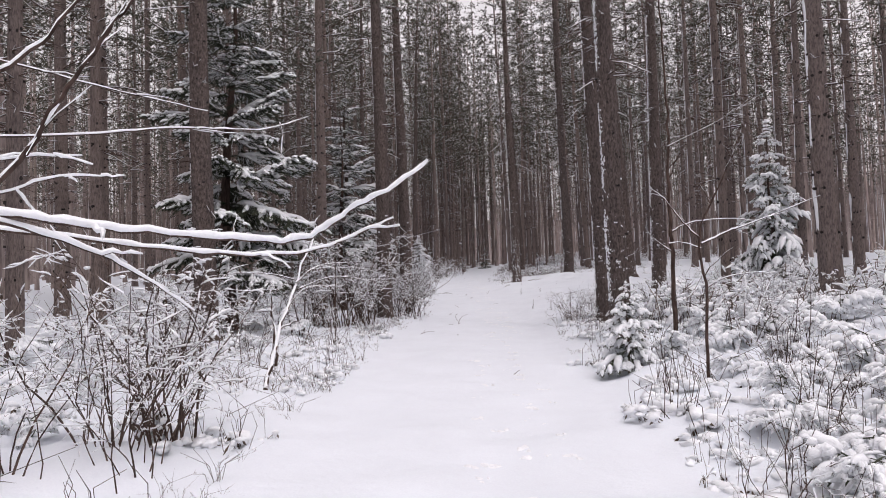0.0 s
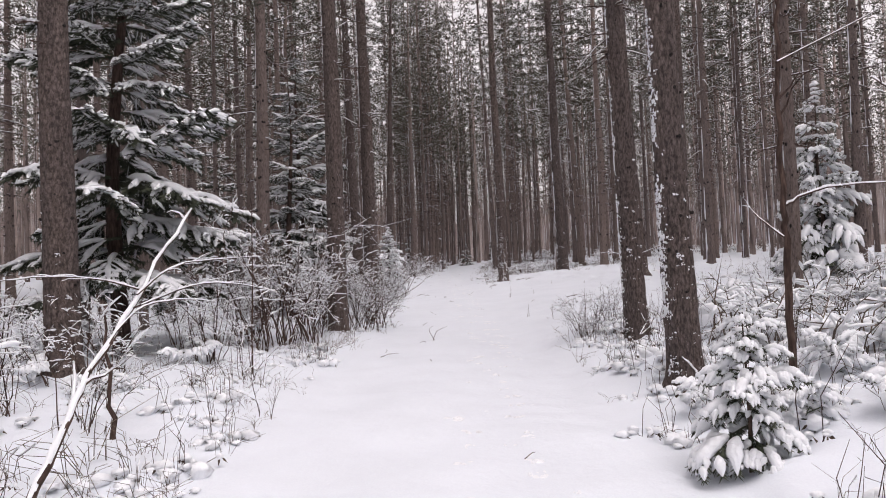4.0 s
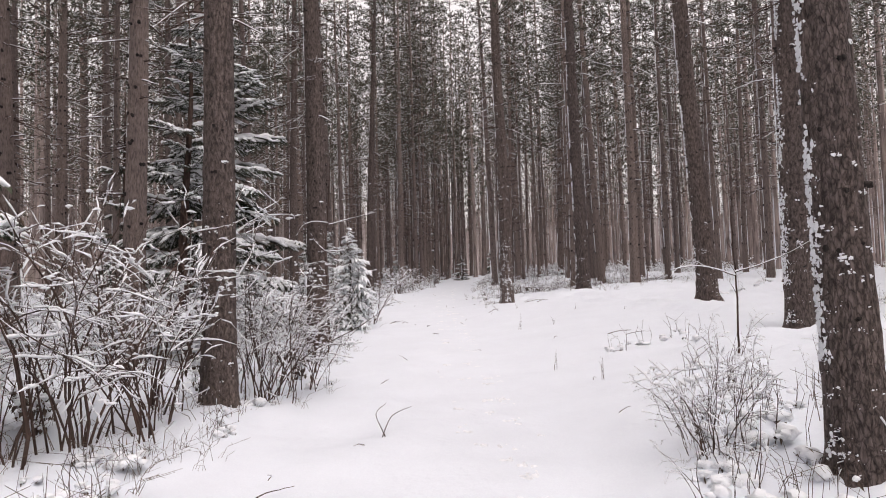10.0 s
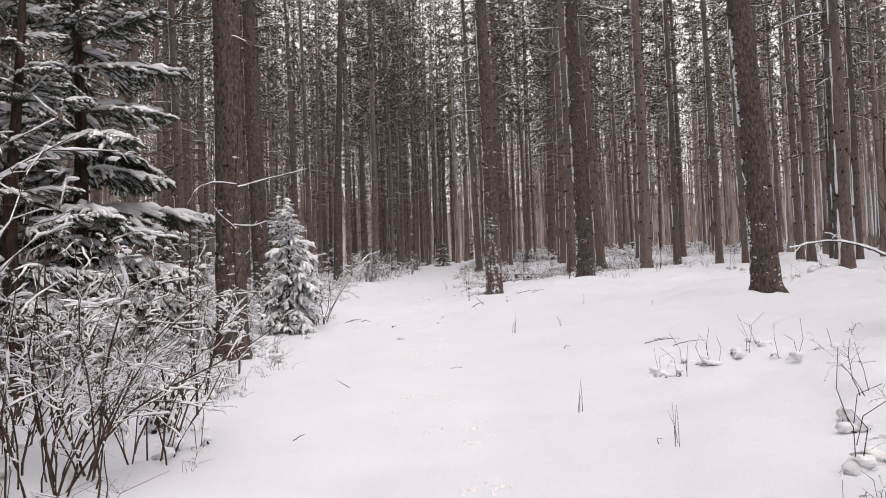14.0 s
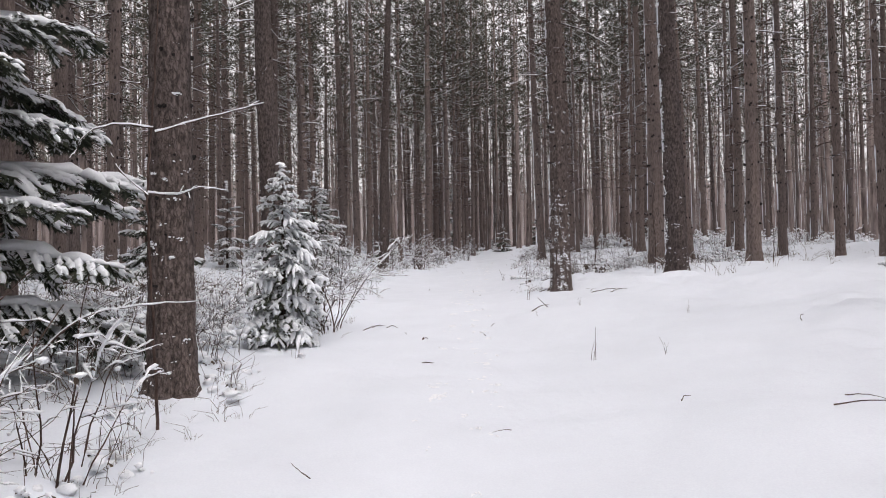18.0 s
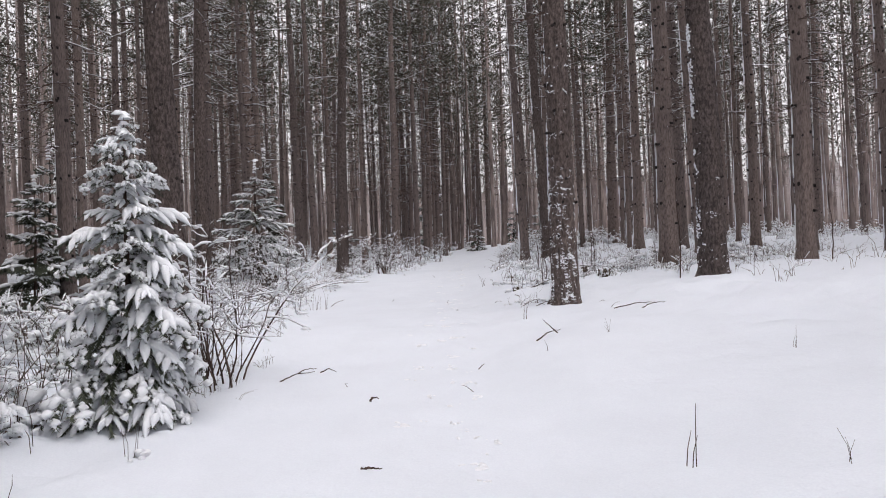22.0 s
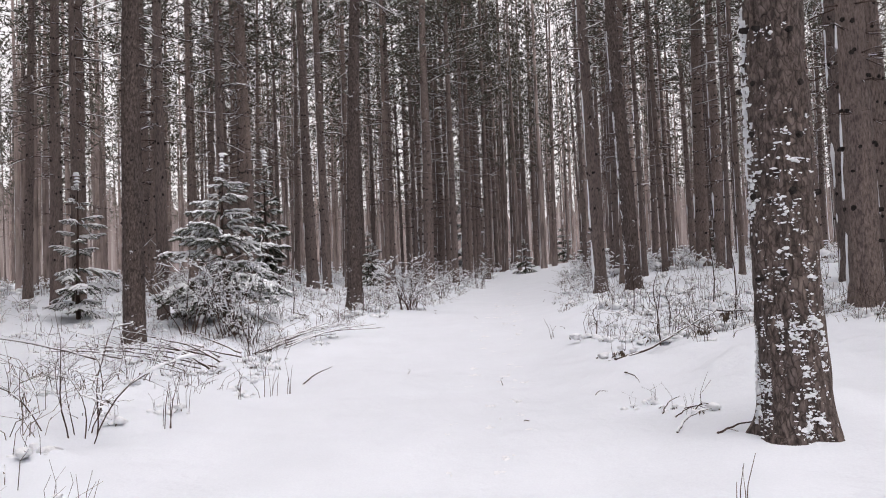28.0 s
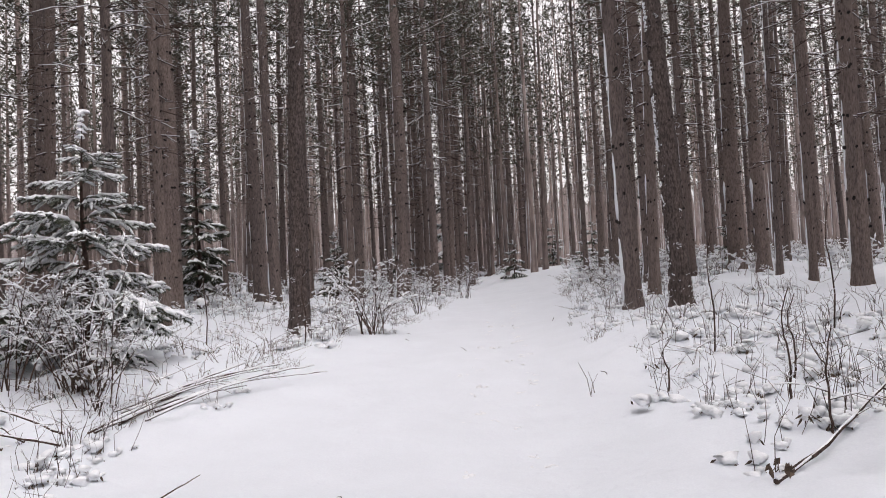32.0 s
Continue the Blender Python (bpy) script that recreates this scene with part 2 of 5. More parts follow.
def ground(x, y):
    o = off_trail(x, y)
    z = float(base_height(x, y)) + 0.07 * noise.noise((x * 0.5, y * 0.4, 3.1))
    z += 0.058 * noise.noise((x * 1.1, y * 0.9, 7.7)) + 0.014 * noise.noise((x * 3.1, y * 2.2, 2.7)) + 0.022 * noise.noise((x * 0.9, y * 2.6, 8.8))
    if o > 0:
        z += o * (0.12 * noise.noise((x * 1.1, y * 1.1, 0.5)) + 0.13 * abs(noise.noise((x * 2.6, y * 2.6, 5.5))) + 0.01)
    return z


# ---- ground ----
def spread(*runs):
    out = []
    for a, b, step in runs:
        out += list(np.arange(a, b - 1e-6, step))
    return np.array(out + [runs[-1][1]])


gx = spread((-1500, -300, 400), (-300, -60, 40), (-60, -14, 2.0), (-14, -5, 0.3), (-5, 0, 0.14), (0, 2.8, 0.085), (2.8, 7, 0.14), (7, 14, 0.3), (14, 60, 2.0), (60, 300, 40), (300, 1500, 400))
gy = spread((-1500, -300, 400), (-300, -20, 28), (-20, -1, 0.6), (-1, 50, 0.115), (50, 75, 0.3), (75, 130, 1.5), (130, 300, 34), (300, 1500, 400))
nx, ny = len(gx), len(gy)
X, Y = np.meshgrid(gx, gy)
Z = base_height(X, Y)
for j in range(ny):
    if -20 < gy[j] < 90:
        for i in range(nx):
            if abs(gx[i]) < 30:
                Z[j, i] = ground(gx[i], gy[j])
rng = random.Random(4)
y = 0.6
while y < 62:
    # a line of small animal prints along the trail, and a fainter one beside it
    for side, depth in ((0.12, 0.014), (-0.45, 0.009)):
        if rng.random() < 0.8:
            cx = float(np.interp(y, (0, 10, 20, 30, 38, 50, 60), (0.55, 0.95, 1.75, 1.75, 1.75, 2.3, 3.1))) + side + rng.uniform(-0.09, 0.09)
            cy = y + rng.uniform(-0.1, 0.1)
            w = np.exp(-((X - cx) / 0.055) ** 2 - ((Y - cy) / 0.09) ** 2)
            rim = np.exp(-((X - cx) / 0.12) ** 2 - ((Y - cy) / 0.17) ** 2)
            Z += (0.9 * rim - 0.2 * w) * depth
    y += rng.uniform(0.24, 0.42)
me = bpy.data.meshes.new("ground")
idx = np.arange(nx * ny).reshape(ny, nx)
quads = np.stack([idx[:-1, :-1], idx[:-1, 1:], idx[1:, 1:], idx[1:, :-1]], -1).reshape(-1, 4)
me.from_pydata(np.stack([X, Y, Z], -1).reshape(-1, 3).tolist(), [], quads.tolist())
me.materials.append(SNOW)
me.polygons.foreach_set("use_smooth", [True] * len(quads))
me.update()
tagged(new("ground", me), "snow-covered forest floor with a smooth white trail", "ground", kind="structure")

# distant woods that close the place
bf = Buf()
crest = random.Random(12)
RING = 1400
for i in range(RING):
    a = 2 * math.pi * i / RING
    x, y = 150 * math.cos(a), 40 + 150 * math.sin(a)
    bf.v += [Vector((x, y, -3)), Vector((x, y, 20 + 4 * noise.noise((x * 0.12, y * 0.12, 1)) + crest.uniform(-3.5, 3.5)))]
for i in range(RING):
    j = (i + 1) % RING
    bf.f.append((2 * i, 2 * j, 2 * j + 1, 2 * i + 1))
    bf.k.append(0)
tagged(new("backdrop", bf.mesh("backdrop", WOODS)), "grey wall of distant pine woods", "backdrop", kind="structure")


# ---- pines ----
PINE_H = 25.0


def trunk_radius(z):
    """Radius at height z of a pine that is 1 across the chest in radius."""
    return max(0.14, 1.04 - 0.038 * z) + 0.34 * math.exp(-max(z + 0.05, 0) / 0.16)


def pine_trunk(seed, sides, fine, relief):
    """Trunk of radius 1 (scaled across by the caller to its true thickness)."""
    b = Buf()
    zs, z = [], -0.25
    while z < PINE_H - 0.3:
        zs.append(z)
        z += fine * (1 + max(z, 0) * 0.35)
    zs.append(PINE_H)
    for z in zs:
        bendx, bendy = 0.35 * noise.noise((z * 0.18, seed, 0)), 0.35 * noise.noise((z * 0.18, seed, 9))
        for s in range(sides):
            a = 2 * math.pi * s / sides
            c, d = math.cos(a), math.sin(a)
            r = trunk_radius(z) * (0.04 if z == PINE_H else 1)
            if relief:
                plate = noise.noise((c * 4.5, d * 4.5, z * 2.2 + seed * 7))
                fine_n = noise.noise((c * 11, d * 11, z * 4 + seed * 3))
                r *= 1 + relief * (0.9 * min(plate, 0.25) + 0.45 * fine_n)
                r *= 1 + 0.11 * math.exp(-max(z, 0) / 0.22) * (math.sin(4 * a + seed) + 0.6 * math.sin(7 * a + 2 * seed))
            b.v.append(Vector((c * r + bendx, d * r + bendy, z)))
    for i in range(len(zs) - 1):
        for s in range(sides):
            t = (s + 1) % sides
            b.f.append((i * sides + s, i * sides + t, (i + 1) * sides + t, (i + 1) * sides + s))
            b.k.append(0)
    return b


def on_trunk(seed, a, z, lift=1.0):
    bendx, bendy = 0.35 * noise.noise((z * 0.18, seed, 0)), 0.35 * noise.noise((z * 0.18, seed, 9))
    r = trunk_radius(z) * lift
    return Vector((math.cos(a) * r + bendx, math.sin(a) * r + bendy, z))


def pine_stripe(seed, step, top, wide):
    """Wind-driven snow down one side of a trunk, uneven and broken."""
    b = Buf()
    clots = random.Random(int(seed * 10))
    if step < 0.05:
        for q in range(2400):
            z, a = clots.uniform(0.1, 10), math.pi - 0.02 + clots.gauss(0, 0.22)
            if noise.noise((z * 1.3, seed * 3.3, 2)) + 0.5 * noise.noise((z * 5, seed, a * 2)) < -0.12:
                continue
            g = clots.uniform(0.3, 1.0) ** 1.5 * 1.1
            cp, out = on_trunk(seed, a, z, 1.0), Vector((math.cos(a), math.sin(a), 0))
            b.dome(cp, out, Vector((0, 0, 1)), 0.085 * g * clots.uniform(0.4, 1.6), 0.019 * g * clots.uniform(0.4, 2.0), 0.10 * g, clots, 0, 5)
    z, prev = 0.05, False
    while z < top:
        k = noise.noise((z * 1.7, seed * 3.3, 2)) + 0.45 * noise.noise((z * 6, seed, 4))
        on = k > (-0.25 if step > 0.05 else 0.8)
        w = wide * (0.35 + 0.8 * max(k + 0.2, 0)) * (1 + 0.5 * noise.noise((z * 11, seed, 1)))
        th = 1.02 + 0.13 * max(0.25 + k + 0.6 * noise.noise((z * 14, seed, 8)), 0.05)
        mid = math.pi - 0.08 + 0.15 * noise.noise((z * 2.1, seed, 6))
        o = len(b.v)
        b.v += [on_trunk(seed, mid - w, z, 0.97), on_trunk(seed, mid - w * 0.4, z, th), on_trunk(seed, mid + w * 0.4, z + 0.3 * step, th), on_trunk(seed, mid + w, z, 0.97)]
        if prev and on:
            for q in range(3):
                b.f.append((o - 4 + q, o - 3 + q, o + 1 + q, o + q))
                b.k.append(0)
        prev = on
        z += step
    return b


def pine_stubs(seed, r0, top, rng, size=1.0):
    """Dark knots and broken stubs in whorls, true size for a trunk of radius r0."""
    b = Buf()
    z = 1.1 + rng.uniform(0, 0.3)
    while z < top:
        for q in range(rng.choice((3, 4, 5, 5))):
            a = rng.uniform(0, 2 * math.pi)
            zz = z + rng.uniform(-0.04, 0.04)
            foot = on_trunk(seed, a, zz, 0.96)
            foot = Vector((foot.x * r0, foot.y * r0, zz))
            out = Vector((math.cos(a), math.sin(a), rng.uniform(-0.1, 0.35))).normalized()
            ln = rng.choice((0.01, 0.015, 0.02, 0.03, 0.05))
            rad = rng.uniform(0.020, 0.038) * size
            tip = foot + out * (ln + 0.012)
            b.tube([foot, tip], [rad, rad * 0.7], 5, 0, False)
            q0 = len(b.v)
            b.f.append(tuple(range(q0 - 1, q0 - 6, -1)))
            b.k.append(0)
        z += rng.uniform(0.38, 0.62)
    return b


def pine_crown(rng, dead_from, live_from):
    """Dead snow-dusted branches below, needled ones above. Two buffers: wood with needles, and snow."""
    w, s = Buf(), Buf()
    z = dead_from
    while z < PINE_H - 0.2:
        live = z > live_from
        for q in range(4):
            if not live and rng.random() < 0.2:
                continue
            a = rng.uniform(0, 2 * math.pi)
            up = (z - live_from) / (PINE_H - live_from)
            near_live = 1 - min(max((live_from - z) / 5, 0), 1)
            ln = rng.uniform(1.2, 2.3) * (1 - 0.65 * max(up, 0)) * (1.0 if live else rng.uniform(0.2, 0.55 + 0.4 * near_live))
            d = Vector((math.cos(a), math.sin(a), 0))
            rise = rng.uniform(-0.3, 0.2) if not live else rng.uniform(0.0, 0.5)
            sag = rng.uniform(0.05, 0.35)
            pts = [Vector((0, 0, z)) + d * (ln * t) + Vector((0, 0, ln * (rise * t - sag * t * t + (0.25 * t ** 3 if live else 0)))) for t in (0, 0.5, 1)]
            w.tube(pts, [0.019, 0.011, 0.004], 3, 0, False)
            if rng.random() < (0.6 if live else 0.45):
                s.tube([p + Vector((0, 0, 0.013)) for p in pts[:2 + (rng.random() < 0.5)]], [0.008, 0.013, 0.006], 3, 0, False)
            if not live:
                for e in range(5):
                    t = rng.uniform(0.3, 1.9)
                    i = min(int(t), 1)
                    c = pts[i].lerp(pts[i + 1], t - i)
                    e_d = (d * 0.8 + Vector((rng.uniform(-1, 1), rng.uniform(-1, 1), rng.uniform(-0.6, 0.25)))) * rng.uniform(0.15, 0.42)
                    side = Vector((0, 0, 0.007))
                    w.tri(c - side, c + side, c + e_d)
                    if e % 2 == 0:
                        side = Vector((-e_d.y, e_d.x, 0)).normalized() * 0.009
                        s.tri(c - side + Vector((0, 0, 0.010)), c + side + Vector((0, 0, 0.010)), c + e_d * 0.8 + Vector((0, 0, 0.010)))
                continue
            for e in range(6):
                t = rng.uniform(0.35, 1.05)
                i = 0 if t < 0.5 else 1
                c = pts[i].lerp(pts[i + 1], (t - 0.5 * i) * 2) + Vector((rng.uniform(-0.35, 0.35), rng.uniform(-0.35, 0.35), rng.uniform(-0.06, 0.18)))
                size = rng.uniform(0.15, 0.27)
                for u in range(6):
                    v = Vector((rng.gauss(0, 1), rng.gauss(0, 1), rng.gauss(0.35, 0.8))).normalized()
                    g = v.cross(Vector((rng.gauss(0, 1), rng.gauss(0, 1), rng.gauss(0, 1)))).normalized() * (size * 0.115)
                    w.tri(c - g, c + g, c + v * size, 1)
                if rng.random() < 0.6:
                    f = size * 0.34
                    r1 = rng.uniform(0, 6.28)
                    h = c + Vector((0, 0, size * 0.2))
                    s.tri(*[h + Vector((math.cos(r1 + k * 2.1) * f, math.sin(r1 + k * 2.1) * f, rng.uniform(-0.05, 0.05))) for k in range(3)])
        z += rng.uniform(0.30, 0.5) if not live else rng.uniform(0.55, 0.9) * (1.3 if z > 15 else 1.0)
    return w, s


def pine_stuck(seed, r0, rng, count):
    """Clots of snow caught on the bark plates, thick near the foot."""
    b = Buf()
    done = 0
    while done < count:
        low = rng.random() < 0.7
        z = rng.expovariate(0.95) + 0.02 if low else rng.uniform(0.5, 7)
        a = math.pi * 1.4 + rng.gauss(0, 1.3) if low else math.pi + rng.gauss(0.15, 0.4)
        if noise.noise((math.cos(a) * 4.5, math.sin(a) * 4.5, z * 5 + seed)) + rng.uniform(-0.25, 0.25) < 0.05:
            continue
        big = rng.uniform(0.35, 1.0) ** 1.5
        slant = rng.gauss(0, 0.08)
        for q in range(rng.choice((1, 3, 6, 9, 13)) if low else rng.choice((1, 2, 4))):
            shift = rng.gauss(0, 0.16)
            a2, z2 = a + shift, max(z + slant * shift + rng.gauss(0, 0.011), 0.01)
            c = on_trunk(seed, a2, z2, 1.0)
            c = Vector((c.x * r0, c.y * r0, z2))
            s = big * rng.uniform(0.4, 1.0)
            b.dome(c, Vector((math.cos(a2), math.sin(a2), 0)), Vector((0, 0, 1)), 0.025 * s * rng.uniform(0.5, 1.6), 0.013 * s * rng.uniform(0.4, 1.9), 0.009 * s, rng, 0, 5)
            done += 1
    return b


R0 = 0.22
near_kinds, mid_kinds = [], []
for k in range(3):
    rng = random.Random(10 + k)
    crown, crown_snow = pine_crown(rng, 5.2, 10.5)
    near_kinds.append((pine_trunk(k + 1.5, 40, 0.045, 0.16).mesh("trunk", BARK, smooth=True), pine_stripe(k + 1.5, 0.035, 15, 0.38).mesh("windblown_snow", CLUNG, smooth=True),
                       pine_stubs(k + 1.5, R0, 9, rng, 0.85).mesh("knot_wood", KNOT), crown.mesh("crown", TWIG, PINE_GREEN), crown_snow.mesh("crown_snow", CLUNG),
                       pine_stuck(k + 1.5, R0, rng, (320, 560, 4400)[k]).mesh("stuck_snow", CLUNG, smooth=True)))
for k in range(4):
    rng = random.Random(30 + k)
    crown, crown_snow = pine_crown(rng, 3.2 + 0.5 * k, 8.6 + 0.5 * k)
    mid_kinds.append((pine_trunk(k + 7.5, 12, 0.35, 0.05).mesh("trunk", MID_HAZE_BARK, smooth=True), pine_stripe(k + 7.5, 0.19, 16, 0.36).mesh("windblown_snow", CLUNG, smooth=True),
                      pine_stubs(k + 7.5, R0, 8.0, rng, 1.25).mesh("knot_wood", KNOT), crown.mesh("crown", TWIG, PINE_GREEN), crown_snow.mesh("crown_snow", CLUNG)))

pines = []
pick = random.Random(77)


def pine(x, y, r, lean=0.0, near=0, lean_y=0.0, tall=1.0):
    """A pine of chest radius r whose foot is at x, y; lean: metres to the right per metre of height."""
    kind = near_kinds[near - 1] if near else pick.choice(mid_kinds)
    root = new("pine_tree")
    turn = math.degrees(math.atan(lean))
    root.matrix_basis = pose(x, y, ground(x, y) - 0.02, -math.degrees(math.atan(lean_y)), turn, pick.uniform(-16, 16))
    tagged(root, "tall pine with grey-brown bark and snow on one side" if not near else "stout pine trunk, flaky bark with snow stuck to it", "pine", "pines of the plantation")
    part("trunk", kind[0], root, scaled(Matrix(), r, r, tall), "grey-brown flaky bark")
    part("windblown_snow", kind[1], root, scaled(Matrix(), r, r, tall), "strip of white snow")
    part("knot_wood", kind[2], root, scaled(Matrix(), r / R0, r / R0, tall), "dark broken stubs")
    a = pick.uniform(0, 360)
    part("crown", kind[3], root, scaled(pose(0, 0, 0, 0, 0, a), tall, tall, tall))
    part("crown_snow", kind[4], root, scaled(pose(0, 0, 0, 0, 0, a), tall, tall, tall), "snow on the boughs")
    if near:
        part("stuck_snow", kind[5], root, scaled(Matrix(), r / R0, r / R0, 1), "clots of white snow")
    pines.append((x, y))
    return root


# pines beside the trail
pine(3.40, 13.60, 0.20, -0.022, 2)
pine(3.99, 17.47, 0.20, -0.026, 2)
pine(7.69, 29.13, 0.23, -0.038, 1)
pine(7.60, 24.80, 0.24, 0.008, 2)
pine(3.89, 37.42, 0.23, -0.012, 3)
pine(6.80, 38.27, 0.25, -0.012, 1)
pine(-1.84, 21.68, 0.22, -0.006, 2)
pine(-1.52, 28.35, 0.24, -0.012, 2)
pine(-5.60, 16.30, 0.26, 0.003, 1)
pine(-2.75, 36.70, 0.23, -0.022, 1)
pine(-4.46, 25.30, 0.21, 0.016)
pine(-5.20, 45.50, 0.20, 0.017, 1)
pine(-2.20, 53.00, 0.22, 0.040, 1)
pine(5.67, 50.90, 0.20, -0.034, 1)
pine(7.79, 43.70, 0.25, -0.008)
pine(-5.41, 61.70, 0.25, -0.030)
pine(-0.67, 64.00, 0.26, 0.008)
pine(-7.00, 57.90, 0.28, -0.010)
pine(-11.58, 59.15, 0.26, 0.0)
pine(4.95, 51.55, 0.18, -0.030)
pine(10.62, 60.50, 0.27, 0.005)
pine(10.80, 58.93, 0.22, -0.010)
pine(7.23, 58.49, 0.22, -0.020)
pine(8.74, 15.82, 0.25, -0.020)
pine(-13.7, 25.2, 0.27, 0.0)
pine(-12.9, 26.6, 0.25, 0.0)
pine(-13.1, 24.0, 0.24, 0.0)
pine(-0.9, 80.0, 0.28, 0.0)

for k, (x, y) in enumerate(((0.4, 69.0), (-1.9, 71.5), (2.2, 77.0), (0.9, 83.0), (-0.8, 89.0), (3.6, 85.0), (-0.2, 75.5), (-2.6, 66.0), (5.6, 92.0), (2.0, 94.0), (8.0, 90.0))):
    pine(x, y, 0.15 + 0.01 * (k % 5), 0.006 * (k % 3 - 1), 0, 0.0, 1.2 + 0.04 * (k % 4))
# tall ones that close the gap over the trail
for k, (x, y) in enumerate(((0.5, 66.6), (-0.9, 69.6), (1.1, 73.6), (0.1, 78.6), (1.7, 80.5), (2.6, 87.0), (3.2, 91.0), (4.7, 89.0), (5.4, 96.0), (6.7, 93.0), (3.9, 98.5), (2.4, 101.0), (7.6, 99.0), (-1.4, 84.0), (0.4, 92.5))):
    pine(x, y, 0.17 + 0.012 * (k % 5), 0.007 * (k % 3 - 1), 0, 0.0, 1.3 + 0.04 * (k % 4))

# the rest of the plantation: rows with small shifts
far_spots = []
rng = random.Random(5)
for i in range(-26, 30):
    for j in range(-10, 46):
        x, y = i * 2.9 + 0.8 + rng.uniform(-0.8, 0.8), j * 3.0 + rng.uniform(-0.9, 0.9)
        keep, r, lean = rng.random(), rng.uniform(0.09, 0.19), rng.gauss(-0.004, 0.012)
        if keep < (0.08 if y > 48 and -25 < x < 12 else 0.16 if x < 8 else 0.36 if x < 20 else 0.12) or math.hypot(x, y - 40) > 100:
            continue
        free_l = 5.0 if y < 20 else 4.2 if y < 50 else 2.4 if y < 58 else 0.9
        free_r = 8.0 if y < 14 else 4.0 if y < 20 else 6.0 if y < 38 else 3.4 if y < 50 else 1.2
        if y < 80 and left_edge(y) - free_l < x < right_edge(y) + free_r:
            continue
        if abs(x - 1) > 17 + 0.69 * max(y + 4, 0):
            continue
        if any((x - a) ** 2 + (y - b) ** 2 < 3.2 for a, b in pines[:28]):
            continue
        near_path = min(abs(x - left_edge(y)), abs(x - right_edge(y)))
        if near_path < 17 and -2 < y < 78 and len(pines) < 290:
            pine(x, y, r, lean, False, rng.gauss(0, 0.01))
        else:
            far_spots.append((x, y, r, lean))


def far_crown(rng, rich):
    w, s = Buf(), Buf()
    z = 3.0
    while z < PINE_H - 0.5:
        for q in range(3):
            a = rng.uniform(0, 6.283)
            live = z > 7.6
            ln = rng.uniform(1.0, 2.2) * (1 - 0.6 * max((z - 8) / 17, 0)) * (1 if live else 0.6)
            d = Vector((math.cos(a), math.sin(a), rng.uniform(-0.35, 0.1) if not live else rng.uniform(-0.15, 0.4)))
            side = Vector((-d.y, d.x, 0)) * 0.02
            up = Vector((0, 0, 0.018))
            c = Vector((0, 0, z + rng.uniform(-0.3, 0.3)))
            w.tri(c - up, c + up, c + d * ln, 0)
            if rng.random() < 0.6:
                s.tri(c - side + up, c + side + up, c + d * (ln * 0.8) + up)
            if not live:
                for u in range(3 if rich else 1):
                    e = c + d * (ln * rng.uniform(0.3, 0.9))
                    v = Vector((d.x + rng.gauss(0, 0.7), d.y + rng.gauss(0, 0.7), d.z + rng.gauss(-0.15, 0.25))) * rng.uniform(0.25, 0.6)
                    w.tri(e - up * 0.6, e + up * 0.6, e + v, 0)
                continue
            for u in range(7 if rich else 3):
                e = c + d * (ln * rng.uniform(0.35, 1.05)) + Vector((rng.uniform(-0.4, 0.4), rng.uniform(-0.4, 0.4), rng.uniform(-0.15, 0.25)))
                v = Vector((rng.gauss(0, 1), rng.gauss(0, 1), rng.gauss(0.3, 0.6))).normalized() * rng.uniform(0.28, 0.5)
                g = v.cross(Vector((rng.gauss(0, 1), rng.gauss(0, 1), rng.gauss(0, 1)))).normalized() * (0.06 if rich else 0.095)
                w.tri(e - g, e + g, e + v, 1)
                if u == 0 or u == 4:
                    r1 = rng.uniform(0, 6.28)
                    s.tri(*[e + Vector((math.cos(r1 + k * 2.1) * 0.09, math.sin(r1 + k * 2.1) * 0.09, rng.uniform(0.04, 0.1))) for k in range(3)])
        z += rng.uniform(0.6, 0.9)
    return w, s


def far_pine(k, rich):
    rng = random.Random(50 + k)
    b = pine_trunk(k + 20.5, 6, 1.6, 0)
    b.v = [Vector((q.x * 0.2, q.y * 0.2, q.z)) for q in b.v]
    st = pine_stripe(k + 20.5, 0.8, 20, 0.5)
    wood, snow = far_crown(rng, rich)
    for other, shift, sc in ((st, {0: 2}, 0.2), (wood, {0: 0, 1: 1}, 1), (snow, {0: 2}, 1)):
        o = len(b.v)
        b.v += [Vector((q.x * sc, q.y * sc, q.z)) for q in other.v]
        b.f += [tuple(o + c for c in f) for f in other.f]
        b.k += [shift[c] for c in other.k]
    return np.array([tuple(q) for q in b.v]), b.f, b.k


templates = [far_pine(k, k < 4) for k in range(8)]
verts, faces, kinds, o = [], [], [], 0
for i, (x, y, r, lean) in enumerate(far_spots):
    tv, tf, tk = templates[i % 4 + (0 if y < 88 else 4)]
    a = rng.uniform(-0.3, 0.3)
    c, s, g = math.cos(a), math.sin(a), r / 0.2
    q = np.stack([(tv[:, 0] * c - tv[:, 1] * s) * g + x + lean * tv[:, 2], (tv[:, 0] * s + tv[:, 1] * c) * g + y, tv[:, 2] + float(base_height(x, y))], -1)
    verts.append(q)
    faces += [tuple(o + e for e in f) for f in tf]
    kinds += tk
    o += len(tv)
me = bpy.data.meshes.new("pine_woods")
me.from_pydata(np.concatenate(verts).tolist(), [], faces)
for mt in (FAR_HAZE_BARK, PINE_GREEN, CLUNG):
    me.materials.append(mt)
me.polygons.foreach_set("material_index", kinds)
me.update()
tagged(new("pine_woods", me), "deep woods of slender grey-brown snowy pine trunks", "woods", kind="stuff")


